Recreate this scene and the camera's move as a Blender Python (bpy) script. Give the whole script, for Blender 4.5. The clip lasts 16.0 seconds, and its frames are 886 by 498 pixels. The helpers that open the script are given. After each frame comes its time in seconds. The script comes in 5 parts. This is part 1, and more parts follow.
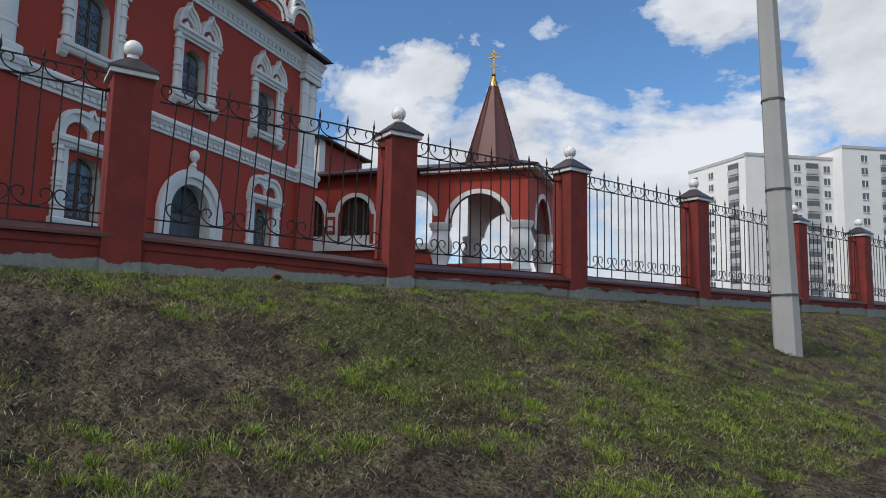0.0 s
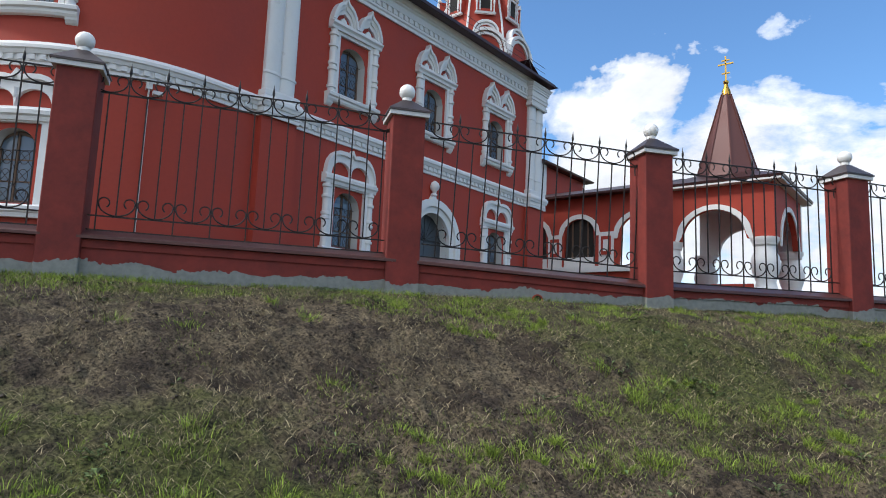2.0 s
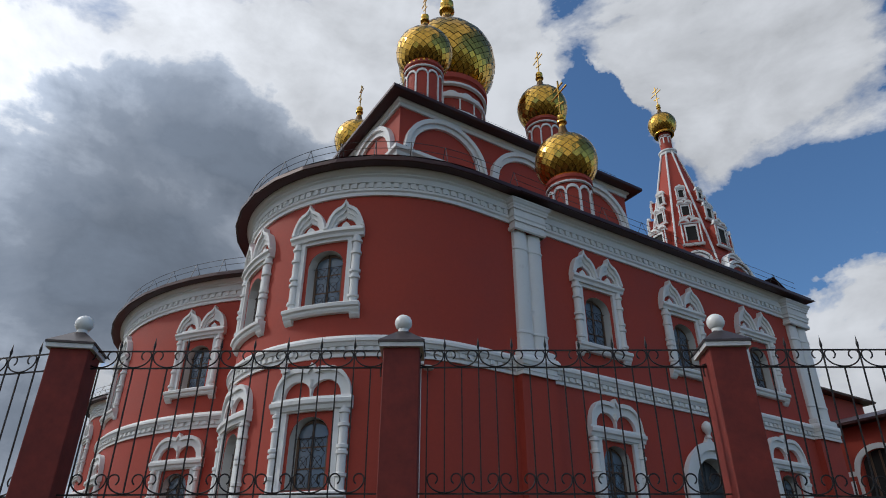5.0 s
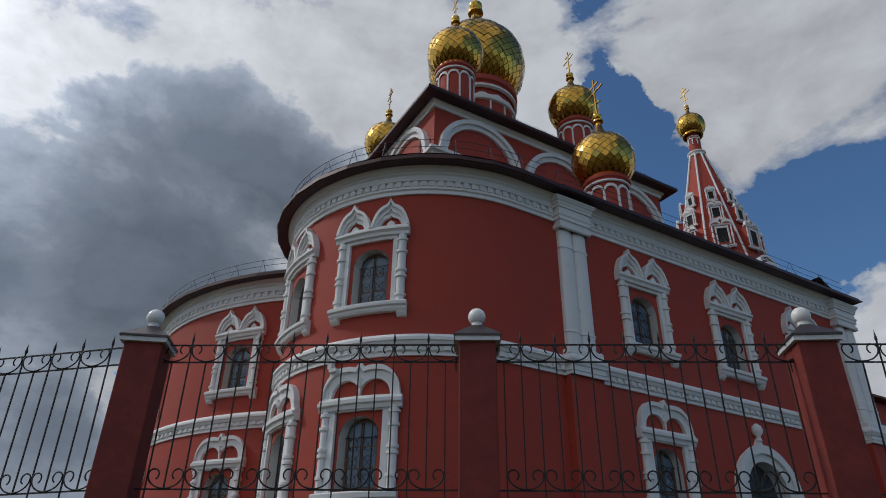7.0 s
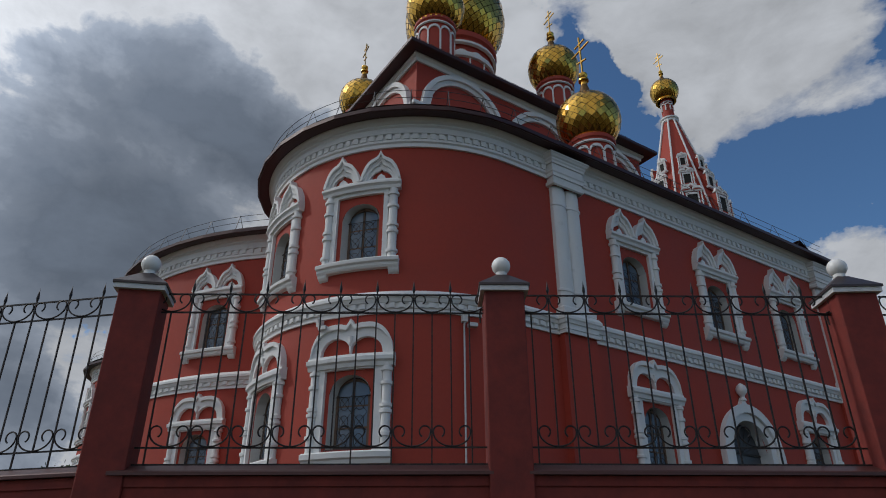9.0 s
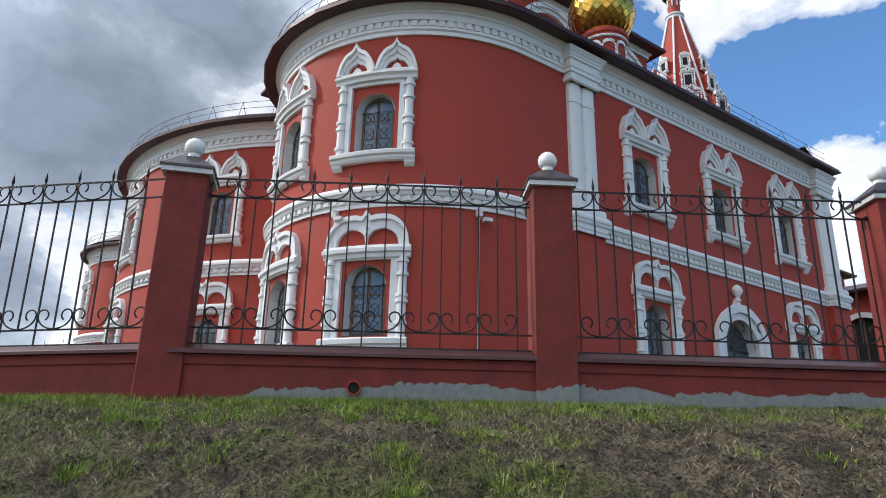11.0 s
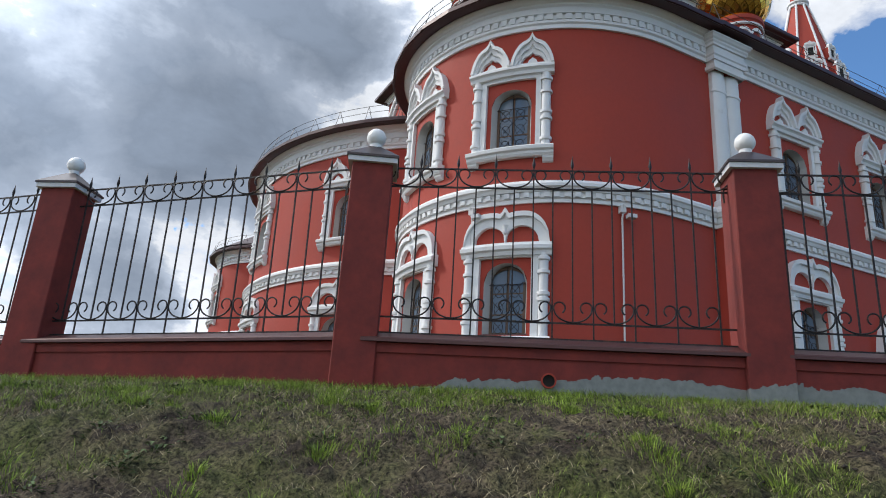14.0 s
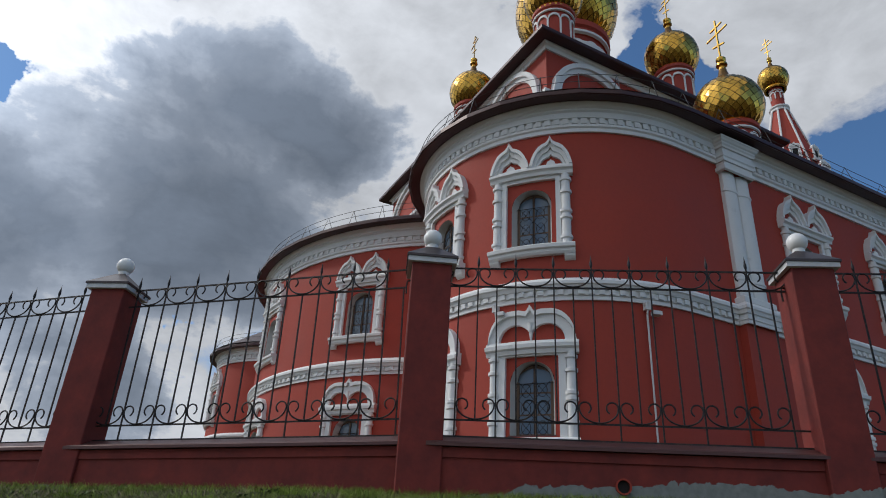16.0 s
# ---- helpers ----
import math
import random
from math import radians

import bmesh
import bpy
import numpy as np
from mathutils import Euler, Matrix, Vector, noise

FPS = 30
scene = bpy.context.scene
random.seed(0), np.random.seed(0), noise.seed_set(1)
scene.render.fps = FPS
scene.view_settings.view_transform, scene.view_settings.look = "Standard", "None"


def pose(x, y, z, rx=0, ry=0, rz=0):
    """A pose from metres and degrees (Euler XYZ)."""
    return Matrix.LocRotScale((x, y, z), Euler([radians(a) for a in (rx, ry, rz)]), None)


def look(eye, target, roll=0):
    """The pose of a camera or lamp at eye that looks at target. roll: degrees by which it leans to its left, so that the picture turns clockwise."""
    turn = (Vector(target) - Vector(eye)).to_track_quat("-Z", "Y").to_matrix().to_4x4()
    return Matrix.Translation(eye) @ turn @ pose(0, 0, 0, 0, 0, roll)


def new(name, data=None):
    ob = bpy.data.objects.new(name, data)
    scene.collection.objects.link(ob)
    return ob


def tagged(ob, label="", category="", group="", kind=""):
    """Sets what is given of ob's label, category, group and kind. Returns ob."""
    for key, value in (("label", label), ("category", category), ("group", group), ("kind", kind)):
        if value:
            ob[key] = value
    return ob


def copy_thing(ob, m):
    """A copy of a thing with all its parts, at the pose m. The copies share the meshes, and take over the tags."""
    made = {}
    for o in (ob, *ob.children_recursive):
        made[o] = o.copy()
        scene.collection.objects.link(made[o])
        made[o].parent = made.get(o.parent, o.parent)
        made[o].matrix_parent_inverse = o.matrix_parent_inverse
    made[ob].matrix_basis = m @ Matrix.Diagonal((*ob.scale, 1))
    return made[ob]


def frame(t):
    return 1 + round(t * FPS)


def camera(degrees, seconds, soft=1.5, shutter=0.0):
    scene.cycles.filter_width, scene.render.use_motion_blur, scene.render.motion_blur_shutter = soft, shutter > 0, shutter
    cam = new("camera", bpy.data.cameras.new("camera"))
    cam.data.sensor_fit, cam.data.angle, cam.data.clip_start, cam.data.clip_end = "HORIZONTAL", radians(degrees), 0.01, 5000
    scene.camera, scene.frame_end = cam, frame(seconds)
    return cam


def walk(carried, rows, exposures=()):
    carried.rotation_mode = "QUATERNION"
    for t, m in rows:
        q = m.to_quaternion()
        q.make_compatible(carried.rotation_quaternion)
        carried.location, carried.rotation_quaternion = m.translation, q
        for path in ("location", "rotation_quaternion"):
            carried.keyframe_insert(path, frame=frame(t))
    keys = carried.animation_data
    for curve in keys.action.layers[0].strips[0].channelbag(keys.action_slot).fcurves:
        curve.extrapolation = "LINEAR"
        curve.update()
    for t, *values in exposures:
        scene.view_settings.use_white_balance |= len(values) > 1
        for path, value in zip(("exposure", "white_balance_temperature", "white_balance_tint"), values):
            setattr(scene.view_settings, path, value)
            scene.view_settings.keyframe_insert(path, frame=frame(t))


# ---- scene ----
cam = camera(67.4, 16.0, soft=1.0)
PATH = [
    (0, (-0.058, -0.309, 1.594), (-0.732, 1.561, 1.811), 1.18),
    (0.5, (-0.112, -0.313, 1.627), (-0.767, 1.569, 1.789), 3.06),
    (1, (-0.104, -0.493, 1.573), (-1.010, 1.281, 1.753), 0.80),
    (1.5, (-0.293, -0.623, 1.552), (-1.306, 1.082, 1.805), 1.53),
    (2, (-0.534, -0.763, 1.515), (-1.766, 0.790, 1.782), 2.21),
    (2.5, (-0.846, -0.635, 1.541), (-2.332, 0.654, 1.904), 2.88),
    (3, (-1.080, -0.712, 1.552), (-2.674, 0.415, 1.986), 2.37),
    (3.5, (-1.235, -1.002, 1.540), (-2.820, 0.021, 2.205), 2.40),
    (4, (-1.487, -1.008, 1.600), (-3.107, -0.203, 2.453), 0.58),
    (4.5, (-1.700, -1.113, 1.573), (-3.256, -0.235, 2.471), 1.59),
    (4.7, (-1.739, -1.268, 1.578), (-3.230, -0.343, 2.538), 0.43),
    (6.8, (-2.340, -1.885, 1.455), (-3.799, -0.932, 2.437), -0.42),
    (7, (-2.408, -1.971, 1.506), (-3.914, -1.092, 2.485), 0.93),
    (7.5, (-2.709, -1.999, 1.497), (-4.262, -1.128, 2.407), -0.76),
    (8, (-2.860, -2.102, 1.541), (-4.379, -1.282, 2.551), 0.44),
    (8.2, (-3.050, -2.115, 1.582), (-4.546, -1.202, 2.545), -0.09),
    (10.3, (-3.561, -2.752, 1.491), (-5.095, -1.731, 2.269), 0.16),
    (10.5, (-3.618, -2.832, 1.480), (-5.184, -1.793, 2.162), -0.16),
    (11, (-3.835, -2.922, 1.505), (-5.397, -1.825, 2.102), 1.31),
    (11.5, (-3.964, -3.037, 1.367), (-5.682, -2.124, 1.830), 1.41),
    (12, (-4.165, -3.040, 1.378), (-5.898, -2.110, 1.739), 3.48),
    (12.5, (-4.190, -3.231, 1.365), (-5.874, -2.238, 1.784), 2.97),
    (13, (-4.236, -3.474, 1.331), (-5.922, -2.551, 1.882), 1.63),
    (13.5, (-4.457, -3.570, 1.333), (-6.146, -2.693, 1.947), 2.22),
    (14, (-4.696, -3.688, 1.343), (-6.404, -2.840, 1.945), 3.75),
    (14.5, (-4.849, -3.794, 1.331), (-6.632, -3.021, 1.804), 4.65),
    (15, (-4.857, -4.078, 1.289), (-6.595, -3.252, 1.837), 3.78),
    (15.5, (-4.936, -4.272, 1.272), (-6.608, -3.436, 1.984), 3.51),
    (16, (-5.054, -4.452, 1.329), (-6.664, -3.646, 2.200), 3.44),
]

# exposure follows the phone's metering: darker when much sky is in view
EXPOSURES = [(0.0, -0.43), (0.5, -0.40), (1.0, -0.30), (1.5, -0.13), (2.0, 0.12), (2.5, 0.47), (3.0, 0.50), (3.5, 0.00), (4.0, -0.36), (4.5, -0.48), (4.7, -0.58), (6.8, -1.10), (7.0, -1.08), (7.5, -0.90), (8.0, -1.25), (8.2, -1.30),
             (10.3, -0.41), (10.5, -0.31), (11.0, 0.14), (11.5, 0.37), (12.0, 0.54), (12.5, 0.62), (13.0, 0.44), (13.5, 0.24), (14.0, -0.01), (14.5, 0.24), (15.0, 0.39), (15.5, -0.03), (16.0, -0.74)]
walk(cam, [(t, look(eye, target, roll)) for t, eye, target, roll in PATH], EXPOSURES)

# ---- world and sun ----
SUN_DIR = Vector((-0.45, -0.60, 0.66)).normalized()


class Nodes:
    """A small wrapper to write node trees in few lines."""
    def __init__(self, tree):
        self.t = tree

    def add(self, kind):
        return self.t.nodes.new(kind)

    def link(self, a, b):
        self.t.links.new(a, b)

    def math(self, op, a, b=0.0, c=None, clamp=False):
        n = self.t.nodes.new("ShaderNodeMath")
        n.operation, n.use_clamp = op, clamp
        for i, v in enumerate((a, b) if c is None else (a, b, c)):
            if isinstance(v, (int, float)):
                n.inputs[i].default_value = v
            else:
                self.link(v, n.inputs[i])
        return n.outputs[0]

    def mix(self, fac, a, b, blend="MIX"):
        n = self.t.nodes.new("ShaderNodeMix")
        n.data_type, n.blend_type = "RGBA", blend
        for sock, v in ((n.inputs[0], fac), (n.inputs[6], a), (n.inputs[7], b)):
            if isinstance(v, (int, float)):
                sock.default_value = v
            elif isinstance(v, tuple):
                sock.default_value = (*v, 1)
            else:
                self.link(v, sock)
        return n.outputs[2]

    def noise(self, vec, scale, detail=4.0, rough=0.55, distortion=0.0):
        n = self.t.nodes.new("ShaderNodeTexNoise")
        n.inputs["Scale"].default_value, n.inputs["Detail"].default_value = scale, detail
        n.inputs["Roughness"].default_value, n.inputs["Distortion"].default_value = rough, distortion
        if vec is not None:
            self.link(vec, n.inputs["Vector"])
        return n.outputs["Fac"]

    def ramp(self, fac, stops):
        n = self.t.nodes.new("ShaderNodeValToRGB")
        el = n.color_ramp.elements
        while len(el) < len(stops):
            el.new(0.5)
        for e, (p, c) in zip(el, stops):
            e.position, e.color = p, (c, c, c, 1) if isinstance(c, (int, float)) else (*c, 1)
        self.link(fac, n.inputs[0])
        return n.outputs[0]


def make_world():
    w = bpy.data.worlds.new("sky")
    scene.world = w
    w.use_nodes = True
    N = Nodes(w.node_tree)
    w.node_tree.nodes.clear()
    out, bg = N.add("ShaderNodeOutputWorld"), N.add("ShaderNodeBackground")
    sky = N.add("ShaderNodeTexSky")
    sky.sky_type, sky.sun_disc = "NISHITA", False
    sky.sun_elevation = math.asin(SUN_DIR.z)
    sky.sun_rotation = math.atan2(SUN_DIR.x, SUN_DIR.y)
    sky.air_density, sky.dust_density, sky.ozone_density = 1.0, 0.6, 2.0
    tc = N.add("ShaderNodeTexCoord")
    way = tc.outputs["Generated"]

    # ragged cloud edges: directions are stirred by noise before they are compared
    stir = N.add("ShaderNodeTexNoise")
    stir.inputs["Scale"].default_value, stir.inputs["Detail"].default_value, stir.inputs["Roughness"].default_value = 2.6, 7.0, 0.6
    N.link(way, stir.inputs["Vector"])
    mid, big = N.add("ShaderNodeVectorMath"), N.add("ShaderNodeVectorMath")
    mid.operation, big.operation = "SUBTRACT", "MULTIPLY_ADD"
    N.link(stir.outputs["Color"], mid.inputs[0])
    mid.inputs[1].default_value = (0.5, 0.5, 0.5)
    N.link(mid.outputs[0], big.inputs[0])
    big.inputs[1].default_value = (0.42, 0.42, 0.30)
    N.link(way, big.inputs[2])
    stirred = big.outputs[0]

    def bank(blobs):
        """How deep a direction lies in a group of cloud masses, each a direction and a spread."""
        total = None
        for x, y, z, size in blobs:
            d = N.add("ShaderNodeVectorMath")
            d.operation = "DISTANCE"
            N.link(stirred, d.inputs[0])
            d.inputs[1].default_value = Vector((x, y, z)).normalized()
            k = N.math("SUBTRACT", 1.0, N.math("DIVIDE", d.outputs["Value"], size))
            k = N.math("MAXIMUM", k, -1.5)
            total = k if total is None else N.math("SMOOTH_MAX", total, k, 0.25)
        return total

    flat_way = N.add("ShaderNodeVectorMath")
    flat_way.operation = "MULTIPLY"
    N.link(way, flat_way.inputs[0])
    flat_way.inputs[1].default_value = (1.0, 1.0, 1.9)
    v = flat_way.outputs[0]
    soft, fine = N.noise(v, 3.4, 8.0, 0.56, 0.35), N.noise(v, 9.0, 8.0, 0.6, 0.2)
    ragged = N.math("ADD", N.math("MULTIPLY", N.math("SUBTRACT", soft, 0.5), 2.6), N.math("MULTIPLY", N.math("SUBTRACT", fine, 0.5), 0.9))
    cover = N.math("SUBTRACT", N.math("ADD", bank(CLOUDS), ragged), 0.06)
    cover = N.math("SUBTRACT", cover, N.math("MULTIPLY", N.math("MAXIMUM", bank(SKY_HOLES), 0.0), 4.0))
    mask = N.ramp(cover, [(0.0, 0.0), (0.07, 0.42), (0.30, 1.0)])
    lumps = N.math("ADD", N.math("MULTIPLY", N.math("SUBTRACT", soft, 0.5), 2.6), N.math("MULTIPLY", N.math("SUBTRACT", fine, 0.5), 1.0))
    dark = N.math("ADD", bank(RAIN_CLOUDS), lumps)
    shade = N.ramp(dark, [(0.0, (1.10, 1.12, 1.14)), (0.16, (0.60, 0.67, 0.77)), (0.45, (0.36, 0.415, 0.495)), (0.8, (0.24, 0.285, 0.35))])
    puff = N.ramp(N.math("ADD", N.math("MULTIPLY", soft, 0.6), N.math("MULTIPLY", fine, 0.4)), [(0.34, 0.62), (0.60, 1.05)])
    cloud = N.mix(1.0, shade, puff, "MULTIPLY")
    cloud = N.mix(1.0, cloud, (CLOUD_LIGHT * 0.97, CLOUD_LIGHT, CLOUD_LIGHT * 1.06), "MULTIPLY")
    near = N.add("ShaderNodeVectorMath")
    near.operation = "DOT_PRODUCT"
    N.link(way, near.inputs[0])
    near.inputs[1].default_value = SUN_DIR
    lit = N.math("ADD", 1.0, N.math("MULTIPLY", N.math("POWER", N.math("MAXIMUM", near.outputs["Value"], 0.0), 6.0), 3.0))
    lit3 = N.add("ShaderNodeCombineXYZ")
    for i in range(3):
        N.link(lit, lit3.inputs[i])
    cloud = N.mix(1.0, cloud, lit3.outputs[0], "MULTIPLY")
    blue = N.mix(1.0, sky.outputs[0], (SKY_LIGHT * 0.73, SKY_LIGHT, SKY_LIGHT * 1.22), "MULTIPLY")
    N.link(N.mix(mask, blue, cloud), bg.inputs[0])
    bg.inputs[1].default_value = 1.0
    N.link(bg.outputs[0], out.inputs[0])


CLOUDS = [(-0.40, 0.884, 0.22, 0.17), (-0.23, 0.936, 0.22, 0.15), (-0.05, 0.975, 0.17, 0.14), (0.0, 0.99, 0.04, 0.26), (0.25, 0.96, 0.06, 0.22), (-0.32, 0.867, 0.38, 0.07),
          (0.06, 0.90, 0.44, 0.11), (0.24, 0.916, 0.36, 0.16), (-0.41, 0.674, 0.63, 0.17), (-0.43, 0.70, 0.57, 0.10), (-0.30, 0.69, 0.66, 0.18), (-0.36, 0.84, 0.41, 0.05),
          (-0.85, 0.13, 0.53, 0.55), (-0.92, 0.04, 0.36, 0.45), (-0.70, 0.22, 0.70, 0.22), (-0.98, 0.0, 0.17, 0.40), (-0.79, -0.13, 0.60, 0.35), (-0.58, 0.42, 0.72, 0.12),
          # last two: unseen clouds, added and sized to set fill light on the facade
          (-0.5, -0.7, 0.5, 1.1), (0.7, -0.5, 0.5, 0.55), (0.3, 0.1, 0.95, 0.4)]
SKY_HOLES = [(-0.83, -0.17, 0.55, 0.05), (-0.955, 0.06, 0.27, 0.06), (-0.53, 0.60, 0.60, 0.10)]
RAIN_CLOUDS = [(-0.89, 0.07, 0.45, 0.24), (-0.93, 0.06, 0.37, 0.18), (-0.82, 0.18, 0.54, 0.12), (-0.92, 0.20, 0.36, 0.12), (-0.97, -0.03, 0.22, 0.15), (-0.90, -0.17, 0.39, 0.15), (-0.5, -0.75, 0.45, 0.5)]
CLOUD_LIGHT, SKY_LIGHT = 0.95, 0.165
make_world()
sun_data = bpy.data.lights.new("sun", "SUN")
sun_data.energy, sun_data.angle, sun_data.color = 2.2, radians(4), (1.0, 0.95, 0.88)
sun = new("sun", sun_data)
sun.rotation_euler = SUN_DIR.to_track_quat("Z", "Y").to_euler()


# ---- materials ----
def material(name, colour, rough=0.7, metal=0.0, vary=0.25, scale=1.5, grain=25.0, bump=0.15, bump_scale=40.0, second=None, second_at=(0.55, 0.7), coords="Object"):
    """A surface with broad stains, fine grain and relief, in metres."""
    m = bpy.data.materials.new(name)
    m.use_nodes = True
    N = Nodes(m.node_tree)
    p = m.node_tree.nodes["Principled BSDF"]
    tc = N.add("ShaderNodeTexCoord")
    v = tc.outputs[coords]
    broad, fine = N.noise(v, scale, 5.0, 0.6), N.noise(v, grain, 3.0, 0.6)
    k = N.math("ADD", N.math("MULTIPLY", N.math("SUBTRACT", broad, 0.5), vary * 2), N.math("MULTIPLY", N.math("SUBTRACT", fine, 0.5), vary))
    k = N.math("ADD", k, 1.0)
    grey = N.add("ShaderNodeCombineXYZ")
    for i in range(3):
        N.link(k, grey.inputs[i])
    col = N.mix(1.0, colour, grey.outputs[0], "MULTIPLY")
    if second:
        col = N.mix(N.ramp(N.noise(v, scale * 2.3, 6.0, 0.65), [(second_at[0], 0.0), (second_at[1], 1.0)]), col, second)
    N.link(col, p.inputs["Base Color"])
    p.inputs["Metallic"].default_value = metal
    N.link(N.math("ADD", N.math("MULTIPLY", N.math("SUBTRACT", broad, 0.5), 0.25), rough, clamp=True), p.inputs["Roughness"])
    if bump:
        b = N.add("ShaderNodeBump")
        b.inputs["Strength"].default_value, b.inputs["Distance"].default_value = bump, 0.02
        N.link(N.noise(v, bump_scale, 4.0, 0.65), b.inputs["Height"])
        N.link(b.outputs[0], p.inputs["Normal"])
    return m


M_RED = material("red_plaster", (0.36, 0.042, 0.022), 0.75, vary=0.19, scale=0.5, grain=9.0, bump=0.12, bump_scale=30)
M_WHITE = material("white_plaster", (0.74, 0.74, 0.73), 0.7, vary=0.07, scale=1.2, grain=14.0, bump=0.12, bump_scale=25, second=(0.58, 0.57, 0.55), second_at=(0.62, 0.8))
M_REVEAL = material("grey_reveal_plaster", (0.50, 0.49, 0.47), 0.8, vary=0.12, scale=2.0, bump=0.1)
M_ROOF = material("dark_brown_roof_metal", (0.050, 0.017, 0.016), 0.42, metal=0.2, vary=0.25, scale=0.8, bump=0.05)
M_COPING = material("dark_red_brown_coping_metal", (0.085, 0.030, 0.026), 0.4, metal=0.2, vary=0.3, scale=2.0, bump=0.05)
M_IRON = material("black_wrought_iron", (0.018, 0.018, 0.02), 0.5, metal=0.5, vary=0.3, scale=6.0, bump=0.2, bump_scale=80, second=(0.075, 0.050, 0.036), second_at=(0.48, 0.66))
M_BALL = material("white_globe", (0.80, 0.79, 0.76), 0.35, vary=0.04, scale=6.0, bump=0.0)
M_TRIM = material("white_metal_trim", (0.62, 0.62, 0.62), 0.5, vary=0.2, scale=5.0, bump=0.05)
M_CAP = material("dark_cap_metal", (0.055, 0.040, 0.040), 0.4, metal=0.25, vary=0.25, scale=4.0, bump=0.04)
M_GOLD = material("gold_leaf_plates", (0.62, 0.36, 0.07), 0.22, metal=1.0, vary=0.18, scale=1.3, grain=6.0, bump=0.06, bump_scale=8)
M_SEAM = material("dark_gilt_seam", (0.14, 0.075, 0.02), 0.45, metal=0.8, vary=0.2, bump=0.0)
M_WOOD = material("brown_window_wood", (0.13, 0.075, 0.045), 0.6, vary=0.3, scale=4.0, grain=40.0, bump=0.15)
M_DOOR = material("dark_grey_door_leaf", (0.05, 0.055, 0.065), 0.45, vary=0.2, scale=2.0, bump=0.1)
M_CONCRETE = material("grey_concrete", (0.36, 0.355, 0.345), 0.85, vary=0.16, scale=1.6, grain=30, bump=0.25, bump_scale=50)
# near-black colour stands in for the shade inside rooms, hollows and the drain
M_DARK = material("unlit_interior_dark", (0.02, 0.018, 0.016), 0.9, vary=0.3, bump=0.0)
M_BRICK_TENT = material("red_brown_tent_sheet", (0.13, 0.045, 0.038), 0.5, metal=0.1, vary=0.15, scale=0.7, bump=0.08, bump_scale=6)
M_RAIL = material("grey_rail_steel", (0.10, 0.10, 0.10), 0.5, metal=0.6, vary=0.2, bump=0.0)
M_PIPE = material("pale_downpipe_paint", (0.60, 0.58, 0.56), 0.5, vary=0.1, scale=3.0, bump=0.0)


def glass_material():
    m = bpy.data.materials.new("window_glass_sky_tint")
    m.use_nodes = True
    p = m.node_tree.nodes["Principled BSDF"]
    # pale blue base puts sky reflection and light through the room into the colour
    p.inputs["Base Color"].default_value = (0.24, 0.31, 0.40, 1)
    p.inputs["Roughness"].default_value = 0.06
    p.inputs["Transmission Weight"].default_value = 0.45
    p.inputs["IOR"].default_value = 1.45
    return m


M_GLASS = glass_material()


def plinth_material():
    """Red paint flaking off grey cement along the foot of the fence wall."""
    m = bpy.data.materials.new("flaking_red_plinth")
    m.use_nodes = True
    N = Nodes(m.node_tree)
    p = m.node_tree.nodes["Principled BSDF"]
    geo = N.add("ShaderNodeNewGeometry")
    sep = N.add("ShaderNodeSeparateXYZ")
    N.link(geo.outputs["Position"], sep.inputs[0])
    n = N.noise(geo.outputs["Position"], 1.5, 8.0, 0.62, 0.6)
    bare = N.ramp(N.math("MULTIPLY", N.math("ADD", sep.outputs[0], 13.0), 0.25), [(0.25, -0.0), (0.55, 1.0)])
    height = N.math("SUBTRACT", sep.outputs[2], N.math("ADD", 2.0, N.math("MULTIPLY", bare, 0.30)))
    edge = N.math("ADD", height, N.math("MULTIPLY", N.math("SUBTRACT", 0.5, n), 0.42))
    red = N.math("GREATER_THAN", edge, 0.0)
    fine = N.noise(geo.outputs["Position"], 14.0, 4.0)
    grime = N.ramp(N.noise(geo.outputs["Position"], 2.6, 7.0, 0.65), [(0.35, 0.0), (0.7, 1.0)])
    a = N.mix(N.math("MULTIPLY_ADD", grime, 0.6, N.math("MULTIPLY", fine, 0.4)), (0.115, 0.016, 0.013), (0.26, 0.033, 0.022))
    b = N.mix(fine, (0.14, 0.150, 0.140), (0.30, 0.31, 0.285))
    N.link(N.mix(red, b, a), p.inputs["Base Color"])
    p.inputs["Roughness"].default_value = 0.8
    bump = N.add("ShaderNodeBump")
    bump.inputs["Strength"].default_value, bump.inputs["Distance"].default_value = 0.5, 0.012
    N.link(N.math("ADD", N.math("MULTIPLY", red, 0.6), N.math("MULTIPLY", fine, 0.5)), bump.inputs["Height"])
    N.link(bump.outputs[0], p.inputs["Normal"])
    return m


M_PLINTH = plinth_material()


def on_slope(s, d):
    return FORG + FDIR * s + FNOR * d


FDIR = Vector((0.544, 0.839, 0.0))
FNOR = Vector((0.839, -0.544, 0.0))
FORG = Vector((-9.7, 2.85, 0.0))
